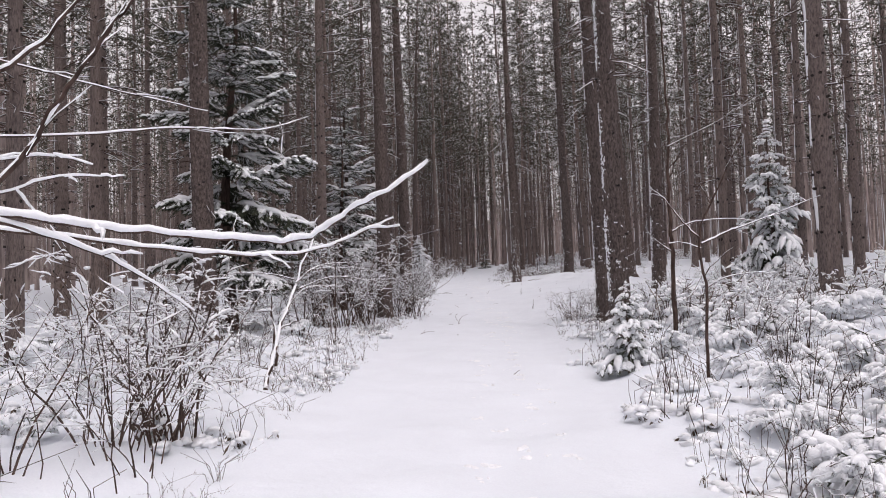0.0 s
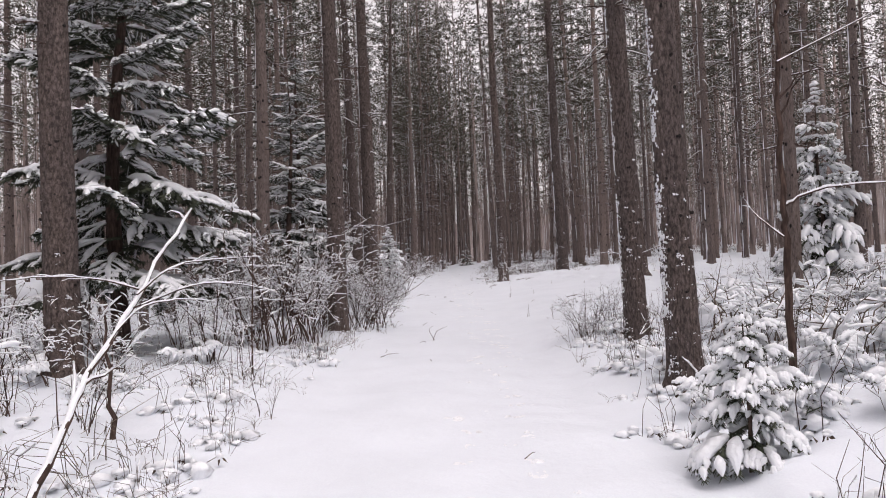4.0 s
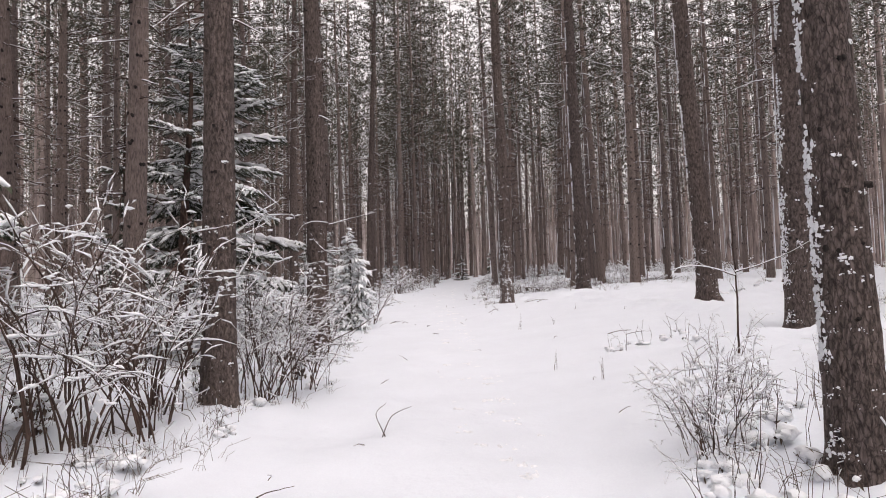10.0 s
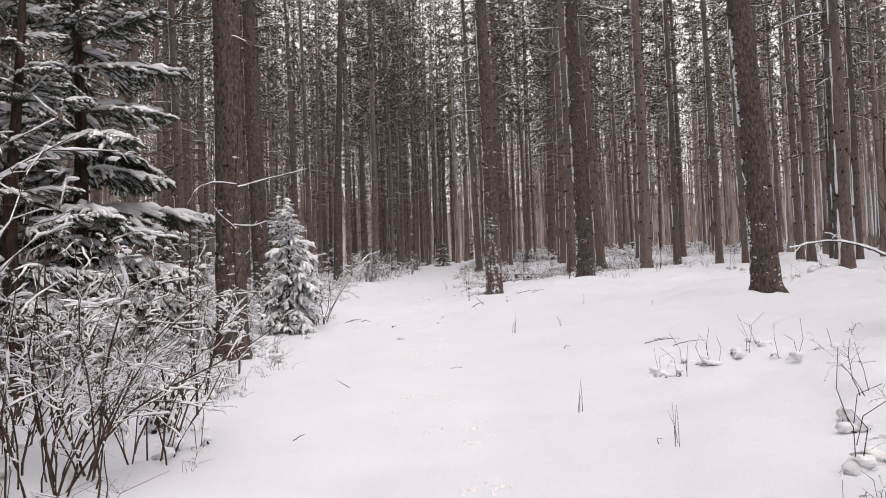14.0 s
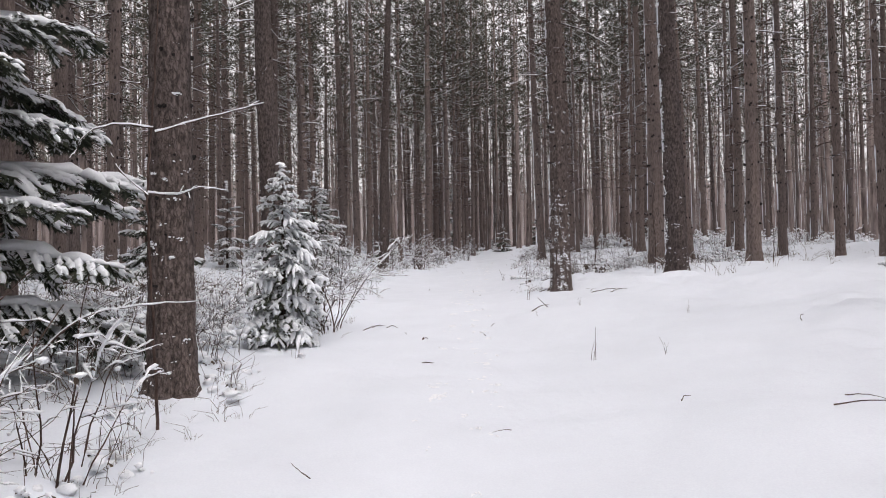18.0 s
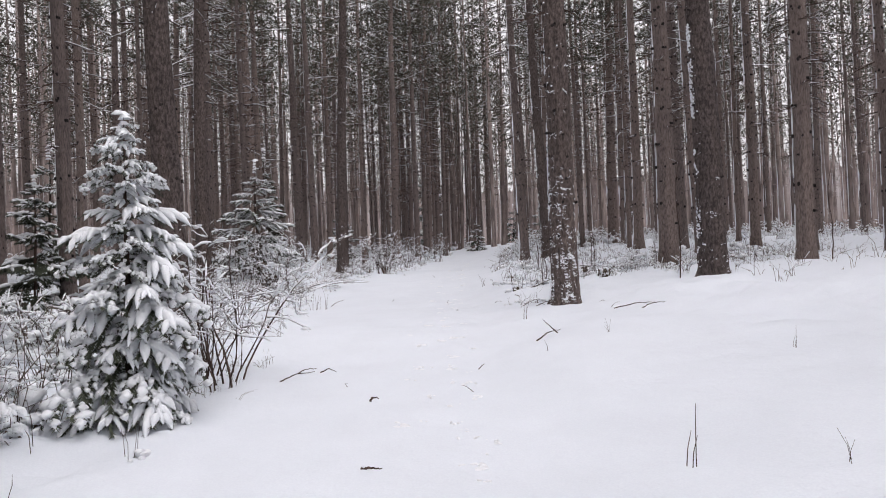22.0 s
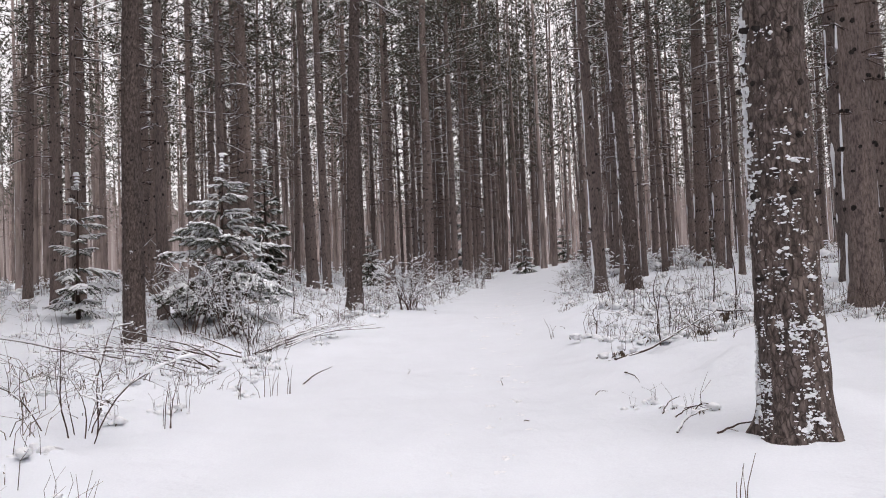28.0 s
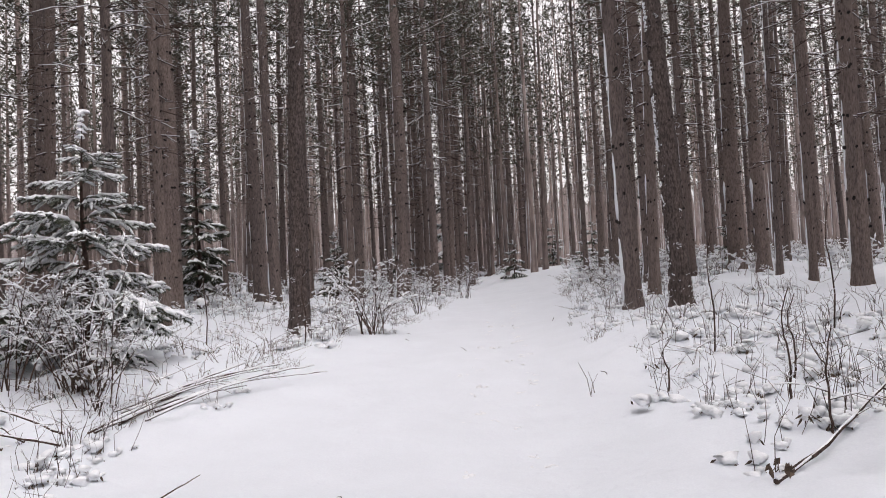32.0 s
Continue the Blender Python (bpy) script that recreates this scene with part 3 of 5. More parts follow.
# ---- spruces ----
def bough_pair(seed, fine, load, droop=1.0, lumpy=False, fingers=0, cover=0.92, needles=1.0, lace=False):
    """One spruce bough, 1 long towards +x: needled wood, and the snow lying on it."""
    rng = random.Random(seed)
    w, s = Buf(), Buf()
    sag, rise = rng.uniform(0.35, 0.6) * droop, rng.uniform(0.05, 0.2)

    def axis(t):
        return Vector((t * (1 - 0.12 * t * t), 0.04 * math.sin(t * 4 + seed), rise * t - sag * t * t + 0.12 * t ** 3))

    def clad(pts, width, count):
        n = len(pts) - 1
        count = max(int(count * needles), 1)
        for q in range(count):
            t = (q + rng.random()) / count * n
            i = min(int(t), n - 1)
            c = pts[i].lerp(pts[i + 1], t - i)
            d = (pts[i + 1] - pts[i]).normalized()
            side = d.cross(Vector((0, 0, 1))).normalized()
            for sg in (-1, 1):
                e = (side * sg + d * rng.uniform(0.5, 1.2) + Vector((0, 0, rng.uniform(-1.1, 0.2)))).normalized() * width * rng.uniform(0.7, 1.2)
                g = d * (0.013 if fine else 0.022)
                w.tri(c - g, c + g, c + e)

    def laid(pts, rad, sides):
        n = len(pts) - 1
        if lumpy:
            for i in range(2 * n + 1):
                if rng.random() < 0.62:
                    k = min(i // 2, n - 1)
                    g = rad * rng.uniform(0.7, 1.7) * (0.55 + 0.25 * i / n)
                    s.heap(pts[k].lerp(pts[k + 1], i / 2 - k) + Vector((rng.gauss(0, 0.01), rng.gauss(0, 0.01), g * 0.3)), g, g * rng.uniform(0.5, 0.9), rng, 0, 5)
            return
        r = [rad * (0.35 + 1.1 * math.sin(math.pi * (0.12 + 0.80 * i / n))) * rng.uniform(*((0.45, 1.6) if lace else (0.75, 1.25))) for i in range(n + 1)]
        if lace:
            r = [q * 0.62 for q in r]
        # rounded ends, and a waist or two between the lumps
        line, girth = [], []
        for i in range(n):
            line += [pts[i], pts[i].lerp(pts[i + 1], 0.5)]
            girth += [r[i], 0.5 * (r[i] + r[i + 1]) * rng.uniform(0.75, 1.2)]
        line, girth = line + [pts[n]], girth + [r[n] * 0.4]
        girth[0] *= 0.4
        line = [q + Vector((0, 0, g * 0.55)) for q, g in zip(line, girth)]
        line.append(line[-1] + (line[-1] - line[-2]) * 0.2)
        s.tube(line, girth + [girth[-1] * 0.25], sides, 0, False)

    m = [axis(t / 8) for t in range(9)]
    w.tube(m, [0.016 * (1 - 0.1 * i) for i in range(9)], 3, 0, False)
    clad(m, 0.07, 26 if fine else 12)
    laid(m[1:] if fine else m[3:], (0.030 if fine else 0.040) * load, 5 if load < 1.5 else 7)
    twigs = fingers or (11 if fine else 8)
    for k in range(twigs):
        t = 0.12 + 0.84 * k / twigs
        for sg in (-1, 1):
            ln = (0.36 * (1 - t) ** 0.8 + 0.09) * rng.uniform(0.6, 1.25) * (0.78 if lace else 1.0)
            a = rng.uniform(0.55, 1.15) * sg
            p0 = axis(t + rng.uniform(-0.04, 0.04))
            d = Vector((math.cos(a), math.sin(a), rng.uniform(-0.45, 0.05) * droop))
            bow = rng.uniform(0.25, 0.8) * droop
            pts = [p0 + d * (ln * u) + Vector((0, 0, -bow * ln * u * u)) for u in (0, 0.4, 0.75, 1)]
            clad(pts, 0.065 if fine else 0.10, int(ln * (48 if not fine or lace else 75)) + 3)
            if rng.random() < (cover if fingers else min(0.66 * load, 0.8)):
                laid(pts if fine else pts[1:], (0.026 if fine else 0.034) * load * (0.5 + 1.4 * ln), 4 if load < 1.5 else 7)
                for e in range(6 if lace else 0):
                    c = pts[1].lerp(pts[3], rng.random())
                    v = Vector((math.cos(a * 0.4 + rng.uniform(-0.9, 0.9)), math.sin(a * 1.3 + rng.uniform(-0.9, 0.9)), rng.uniform(-0.6, 0.1))).normalized() * rng.uniform(0.05, 0.11)
                    clad([c, c + v], 0.05, 3)
                    s.tube([c + Vector((0, 0, 0.008)), c + v * 0.6 + Vector((0, 0, 0.012)), c + v], [0.010, rng.uniform(0.013, 0.024), 0.006], 4, 0, False)
    return w.mesh("bough", SPRUCE_GREEN), s.mesh("bough_snow", CLUNG, smooth=True)


HEAVY = [bough_pair(90 + k, False, 1.65, 1.05, False, 7) for k in range(5)]
TALL = [bough_pair(110 + k, True, 1.15, 0.6, False, 11, 0.8, 1.5, True) for k in range(5)]
WHITE = [bough_pair(130 + k, True, 1.0, 0.75, False, 9, 0.82, 1.0, True) for k in range(4)]
PILLOW = [bough_pair(150 + k, False, 1.55, 0.8, False, 10, 0.9, 0.12) for k in range(5)]
LADEN = [bough_pair(100 + k, True, 1.75, 1.0, True, 8, 0.85, 1.1) for k in range(3)] + [bough_pair(170 + k, True, 1.5, 1.0, False, 8, 0.62, 1.2) for k in range(4)]
DUSTED = [bough_pair(120 + k, False, 0.82, 0.55) for k in range(4)]
SPARSE = [bough_pair(140 + k, False, 0.85, 0.6) for k in range(4)]


def spruce(x, y, h, wide, boughs, count, label, bare=0.0, seed=0, leader=True, tilt=0.0, whorls=True):
    """A spruce of height h and half-width wide; boughs: the set it is built from."""
    rng = random.Random(seed * 31 + 7)
    root = new("spruce")
    root.matrix_basis = pose(x, y, ground(x, y) - 0.03, 0, tilt, rng.uniform(0, 360))
    tagged(root, label, "spruce", "young spruces under the pines")
    b = Buf()
    pts = [Vector((0.02 * h * noise.noise((z * 0.2, seed, 3)), 0.02 * h * noise.noise((z * 0.2, seed, 5)), h * z / 10)) for z in range(11)]
    b.tube(pts, [0.016 * h * (1 - 0.095 * i) for i in range(11)], 7)
    part("trunk", b.mesh("trunk", TWIG, smooth=True), root)
    for k in range(count):
        f = bare + (0.97 - bare) * (k + 0.5) / count
        if whorls:
            f = bare + (0.96 - bare) * (k // 5 + 0.5 + rng.uniform(-0.28, 0.28)) / (count // 5 + 1)
        ln = wide * (1 - f) ** (0.8 if h > 3 else 0.66) * rng.uniform(0.6, 1.22) + 0.06 * wide
        if f < bare + 0.1:
            ln *= 0.85
        kind = rng.choice(boughs)
        up = -18 * f + rng.uniform(-12, 12) + (8 if f < 0.4 else 0)
        q = part("bough", kind[0], root, scaled(Matrix.Translation((0, 0, h * f)) @ Matrix.Rotation(k * 2.399 + rng.uniform(-0.4, 0.4), 4, "Z") @ Matrix.Rotation(radians(up), 4, "Y"), ln, ln, ln))
        part("bough_snow", kind[1], q, None, "white snow")
    if leader:
        c = Buf()
        for k in range(5):
            z = h * (0.90 + 0.022 * k)
            c.dome(Vector((0, 0, z)), Vector((0, 0, 1)), Vector((1, 0, 0)), 0.024 * h * rng.uniform(0.7, 1.3), 0.018 * h, 0.014 * h, rng, 0, 7)
        c.dome(Vector((0.01 * h, 0, h)), Vector((0, 0, 1)), Vector((1, 0, 0)), 0.014 * h, 0.03 * h, 0.012 * h, rng, 0, 8)
        part("leader_snow", c.mesh("leader_snow", CLUNG, smooth=True), root, None, "stacked snow caps")
    return root


spruce(-1.08, 31.30, 2.75, 0.86, LADEN, 78, "young spruce heavily laden with snow beside the trail", 0.06, 1, whorls=False)
spruce(2.66, 10.28, 1.38, 0.66, HEAVY, 30, "small spruce bowed under thick snow at the trail edge", 0.12, 2, whorls=False)
spruce(-5.7, 18.9, 11.5, 3.1, TALL, 75, "tall dark spruce with snow-dusted boughs", 0.10, 3, False)
spruce(-3.78, 26.34, 7.7, 1.5, TALL, 60, "slim dark spruce with snowy boughs", 0.12, 4, False)
spruce(-8.14, 33.9, 7.0, 1.5, DUSTED, 40, "slim dark spruce among the pine trunks", 0.1, 5, False)
spruce(-3.77, 28.1, 9.0, 2.5, TALL, 75, "broad dark spruce with snow-dusted drooping boughs", 0.08, 6, False)
spruce(11.5, 24.5, 5.6, 1.7, HEAVY + LADEN, 64, "spruce thickly clad in snow among pines", 0.05, 7)
spruce(-4.21, 47.86, 3.9, 1.85, WHITE, 46, "young spruce with snow-edged spreading boughs", 0.05, 8)
spruce(-6.62, 58.98, 5.6, 1.3, DUSTED, 55, "slim spruce with level snowy boughs", 0.08, 9)
spruce(-7.63, 47.85, 3.4, 1.15, WHITE, 36, "young spruce with snow-edged boughs", 0.05, 10)
spruce(-10.5, 47.2, 4.2, 1.4, SPARSE, 36, "young spruce with snowy boughs", 0.05, 11)
spruce(1.0, 88.0, 9.5, 2.2, SPARSE, 44, "dark spruce beside the far trail", 0.05, 12, False)
spruce(5.4, 97.0, 4.6, 1.6, SPARSE, 36, "small snowy spruce beside the far trail", 0.05, 13)
spruce(-2.0, 78.0, 4.2, 1.3, SPARSE, 32, "small snowy spruce in the far woods", 0.05, 14)
spruce(9.4, 96.0, 4.0, 1.4, SPARSE, 30, "small snowy spruce in the far woods", 0.05, 15)
spruce(-6.0, 38.5, 2.6, 1.1, DUSTED, 34, "young spruce with snowy boughs", 0.05, 16)


# small ones in the far woods
for k, (x, y, h) in enumerate(((-3.6, 66.5, 2.3), (-5.0, 74.0, 3.0), (-6.4, 83.0, 3.6), (-1.6, 93.0, 3.2), (4.6, 77.0, 2.2), (7.6, 71.5, 2.0), (10.0, 82.0, 3.0), (14.0, 70.0, 2.4), (-9.5, 69.0, 2.8))):
    spruce(x, y, h, 0.42 * h, SPARSE, 24, "small spruce with snowy boughs under far pines", 0.04, 30 + k)


# ---- shrubs ----
def stem_pair(seed, h, arch, load, thick=0.0078):
    """A shrub stem h high that arches out towards +x, bare below, twiggy above; and the snow lying along it."""
    rng = random.Random(seed)
    w, s = Buf(), Buf()

    def shoot(p, d, ln, rad, depth, n):
        pts, q = [p.copy()], p.copy()
        for i in range(n):
            d = (d + Vector((rng.gauss(0.02 * arch, 0.25 if depth else 0.15), rng.gauss(0, 0.26 if depth else 0.17), rng.gauss(-0.06 if depth else -0.02 - 0.06 * arch, 0.2 if depth else 0.12)))).normalized()
            q = q + d * (ln / n)
            pts.append(q.copy())
        w.tube(pts, [rad * (1 - 0.75 * i / n) for i in range(n + 1)], 3 if depth else 4, 0, False)
        run = []
        for i in range(n + 1):
            e = pts[min(i + 1, n)] - pts[max(i - 1, 0)]
            flat = math.hypot(e.x, e.y) / max(e.length, 1e-6)
            if flat > 0.42 and (depth or i > 0.4 * n):
                run.append((pts[i], (0.003 + 0.4 * rad) * load * (0.3 + 0.8 * flat) * rng.uniform(0.5, 1.7)))
            if run and (i == n or flat <= 0.42 or rng.random() < 0.27):
                if len(run) > 1 and rng.random() < (0.85 if depth < 2 else 0.5):
                    line, girth = [], []
                    for k, (a, b) in enumerate(run):
                        edge = k in (0, len(run) - 1)
                        line.append(a)
                        girth.append(b * (0.25 if edge else 1.1))
                        if k < len(run) - 1:
                            line.append(a.lerp(run[k + 1][0], rng.uniform(0.35, 0.65)))
                            girth.append(b * rng.uniform(0.55, 1.5))
                    s.tube([a + Vector((0, 0, b * 0.75)) for a, b in zip(line, girth)], girth, 4 if depth == 0 else 3, 0, False)
                run = []
        if depth and rng.random() < 0.12:
            c = pts[rng.randrange(1, n + 1)]
            s.heap(c + Vector((0, 0, 0.005)), rng.uniform(0.010, 0.022) * load, rng.uniform(0.003, 0.007) * load, rng, 0, 6)
        if depth and rng.random() < 0.10:
            c = pts[rng.randrange(1, n + 1)]
            for k in range(2):
                v = Vector((rng.gauss(0, 0.3), rng.gauss(0, 0.3), -1)).normalized() * rng.uniform(0.014, 0.030)
                g = v.cross(Vector((rng.gauss(0, 1), rng.gauss(0, 1), 0.1))).normalized() * 0.005
                w.tri(c, c + v * 0.5 + g, c + v, 1)
                w.tri(c, c + v, c + v * 0.5 - g, 1)
        if depth < 2:
            for k in range(9 if depth == 0 else 2):
                t = rng.uniform(0.33, 0.98) if depth == 0 else rng.uniform(0.3, 0.95)
                i = min(int(t * n), n - 1)
                c = pts[i].lerp(pts[i + 1], t * n - i)
                e = (pts[i + 1] - pts[i]).normalized()
                out = (e * 0.75 + Vector((rng.gauss(0.2 * arch, 0.75), rng.gauss(0, 0.75), rng.gauss(-0.12, 0.35)))).normalized()
                shoot(c, out, ln * rng.uniform(0.2, 0.46) * (1 - 0.45 * t), rad * 0.5 * (1 - 0.4 * t), depth + 1, 5 if depth == 0 else 2)

    shoot(Vector((0, 0, -0.05)), Vector((0.55 * arch, 0, 1)).normalized(), h, thick, 0, 8)
    return w.mesh("stem", TWIG, LEAF), s.mesh("stem_snow", CLUNG, smooth=True)


UPRIGHT = [stem_pair(200 + k, 1.0, 0.25, 1.1, 0.0066) for k in range(6)]
ARCHED = [stem_pair(220 + k, 1.0, 0.65, 1.3, 0.0062) for k in range(6)]


TALL_UPRIGHT = [stem_pair(240 + k, 1.0, 0.2, 0.8, 0.0048) for k in range(6)]
TALL_ARCHED = [stem_pair(260 + k, 1.0, 0.5, 0.85, 0.0046) for k in range(6)]


def shrub(x, y, h, stems, arched=0.3, spot=0.25, seed=0, label="bare shrub with snow along its thin twigs"):
    rng = random.Random(seed * 17 + 3)
    root = new("shrub")
    root.matrix_basis = pose(x, y, ground(x, y), 0, 0, rng.uniform(0, 360))
    tagged(root, label, "shrub", "bare shrubs along the trail")
    for k in range(stems):
        kind = rng.choice((TALL_ARCHED if rng.random() < arched else TALL_UPRIGHT) if h > 1.95 else (ARCHED if rng.random() < arched else UPRIGHT))
        a, d, g = rng.uniform(0, 6.283), rng.uniform(0, spot), h * rng.uniform(0.6, 1.1)
        q = part("stem", kind[0], root, scaled(Matrix.Translation((d * math.cos(a), d * math.sin(a), 0)) @ Matrix.Rotation(a + rng.gauss(0, 0.5), 4, "Z"), g, g, g))
        part("stem_snow", kind[1], q, None, "white snow")
    return root


# by the start of the trail
for k, (x, y, h, c) in enumerate(((-3.0, 6.4, 2.25, 18), (-2.6, 6.6, 1.9, 14), (-2.5, 5.7, 1.5, 10), (-3.4, 5.4, 2.1, 13), (-3.5, 8.4, 1.8, 13), (-4.4, 10.6, 1.7, 13), (-4.8, 13.4, 1.6, 11), (-3.4, 12.6, 1.2, 9), (-1.7, 13.1, 0.7, 7), (-2.4, 15.4, 1.0, 8), (-4.6, 15.2, 1.6, 9), (-3.6, 17.4, 1.8, 11))):
    shrub(x, y, h, c, 0.35, 0.3, k + 1)
# thicket on the left bank
for k, (x, y, h, c) in enumerate(((-3.3, 19.4, 3.0, 15), (-2.7, 19.8, 3.4, 16), (-2.2, 20.3, 3.2, 16), (-2.5, 21.3, 3.2, 14), (-1.5, 22.6, 2.7, 14), (-1.1, 23.2, 2.0, 13), (-1.3, 22.2, 2.2, 13), (-2.2, 23.4, 2.2, 13), (-1.7, 24.6, 2.0, 12), (-1.5, 26.0, 1.5, 10), (-3.9, 21.2, 2.2, 13), (-4.6, 19.6, 2.0, 11), (-3.0, 24.8, 2.0, 11), (-4.0, 23.4, 2.1, 11))):
    shrub(x, y, h, c, 0.3, 0.4, k + 20)
# further along the left side
for k, (x, y, h, c) in enumerate(((-0.6, 32.6, 1.9, 13), (-1.0, 33.1, 1.7, 12), (-1.9, 30.1, 1.0, 8), (-2.1, 33.6, 1.3, 10), (-0.42, 52.4, 1.95, 18), (-0.5, 52.8, 2.0, 10), (-3.6, 46.5, 2.5, 17), (-4.3, 46.3, 2.3, 14), (-2.97, 45.8, 1.98, 13), (-2.4, 44.3, 0.8, 9), (-2.2, 38.4, 1.2, 9), (0.3, 58.0, 1.6, 11), (1.6, 65.0, 1.6, 11), (-2.9, 41.0, 1.0, 9))):
    shrub(x, y, h, c, 0.42, 0.3, k + 40)
# right side
for k, (x, y, h, c) in enumerate(((2.2, 4.6, 0.7, 9), (2.7, 5.2, 0.8, 10), (2.4, 3.7, 0.6, 9), (3.3, 6.4, 0.8, 10), (4.2, 8.6, 1.2, 10), (4.6, 10.6, 1.3, 10), (3.3, 18.4, 0.95, 16), (3.0, 17.4, 0.6, 9), (3.4, 18.9, 0.75, 10), (4.5, 20.8, 0.8, 7), (4.3, 20.6, 0.7, 6), (5.3, 22.6, 0.8, 6), (5.6, 12.4, 1.2, 9), (4.55, 44.1, 0.6, 7), (4.54, 46.2, 0.7, 8), (3.92, 45.9, 0.6, 8), (5.5, 43.6, 0.7, 8), (5.9, 46.5, 0.8, 8), (4.5, 51.8, 0.9, 8), (4.4, 48.3, 0.8, 8), (6.6, 42.9, 0.7, 8))):
    shrub(x, y, h, c if y < 40 else 4, 0.5 if y < 40 else 0.2, 0.3, k + 60, "low bare shrub half buried in snow")


def laden_bush(x, y, h, count, seed):
    """A low bush pressed down by thick lobes of snow."""
    rng = random.Random(seed)
    root = new("bush")
    root.matrix_basis = pose(x, y, ground(x, y) - 0.02, 0, 0, rng.uniform(0, 360))
    tagged(root, "low bush bowed down under thick white snow", "bush", "bushes buried in snow")
    for k in range(count):
        kind = rng.choice(PILLOW)
        g = h * rng.uniform(0.6, 1.15)
        q = part("bough", kind[0], root, scaled(Matrix.Translation((0, 0, h * rng.uniform(0.1, 0.75))) @ Matrix.Rotation(k * 2.4 + rng.uniform(-0.4, 0.4), 4, "Z") @ Matrix.Rotation(radians(rng.uniform(-35, 5)), 4, "Y"), g, g, g))
        part("bough_snow", kind[1], q, None, "thick white snow")
    return root


rng = random.Random(61)
for k, (x, y) in enumerate(((2.6, 4.4), (3.1, 5.0), (2.9, 5.9), (3.6, 5.6), (3.3, 6.9), (4.2, 6.6), (4.0, 7.6), (4.8, 8.0), (3.7, 9.2), (4.5, 9.4), (5.4, 9.6), (4.4, 10.7), (5.2, 11.3), (6.2, 11.0), (3.5, 11.0), (4.7, 12.6), (5.8, 13.2), (6.8, 12.6), (3.1, 11.9), (7.4, 14.4), (-3.9, 6.6), (-4.6, 8.6), (-4.1, 14.6), (7.0, 44.2), (8.4, 44.6))):
    laden_bush(x, y, rng.uniform(0.32, 0.6), rng.choice((7, 9, 11)), k)

# brush among the pines on both sides
rng = random.Random(83)
count = 0
while count < 62:
    y = rng.uniform(6, 34)
    x = rng.uniform(-11, -4.0) if rng.random() < 0.55 else rng.uniform(5.0, 13)
    if x > 0 and (y > 25 or x < float(right_edge(y)) + 1.2) or x < 0 and y > 30 or any((x - c) ** 2 + (y - d) ** 2 < 0.3 for c, d in pines):
        continue
    shrub(x, y, rng.uniform(0.8, 1.9) if x < 0 else rng.uniform(0.6, 1.3), rng.choice((5, 6, 8)), 0.45, 0.3, 200 + count, "snowy brush growing between the pine trunks")
    count += 1
for k in range(20):
    y = rng.uniform(7, 22)
    x = rng.uniform(-9, -3.8) if k % 2 else rng.uniform(5.5, 10)
    laden_bush(x, y, rng.uniform(0.35, 0.7), 6, 100 + k)
# tangled brush behind the laden spruce
for k, (x, y, h) in enumerate(((-2.4, 29.2, 0.9), (-3.1, 30.2, 1.1), (-2.2, 31.4, 0.8), (-3.4, 31.8, 1.2), (-4.2, 30.6, 1.3), (-2.8, 33.0, 1.0), (-4.6, 32.6, 1.3), (-5.4, 31.2, 1.4), (-3.8, 34.2, 1.1), (-5.6, 34.0, 1.3), (-1.7, 29.6, 0.6), (-2.0, 34.6, 0.9))):
    shrub(x, y, h, 5, 0.7, 0.35, 300 + k, "snowy brush in a tangle beside a young spruce")
for k, (x, y) in enumerate(((-1.8, 30.6), (-2.6, 30.4), (-3.6, 32.8), (-1.9, 32.4), (-2.2, 29.8), (-3.2, 31.0), (-4.2, 31.8), (-2.6, 31.9), (-5.0, 33.0), (-3.0, 33.8))):
    laden_bush(x, y, 0.4, 6, 140 + k)


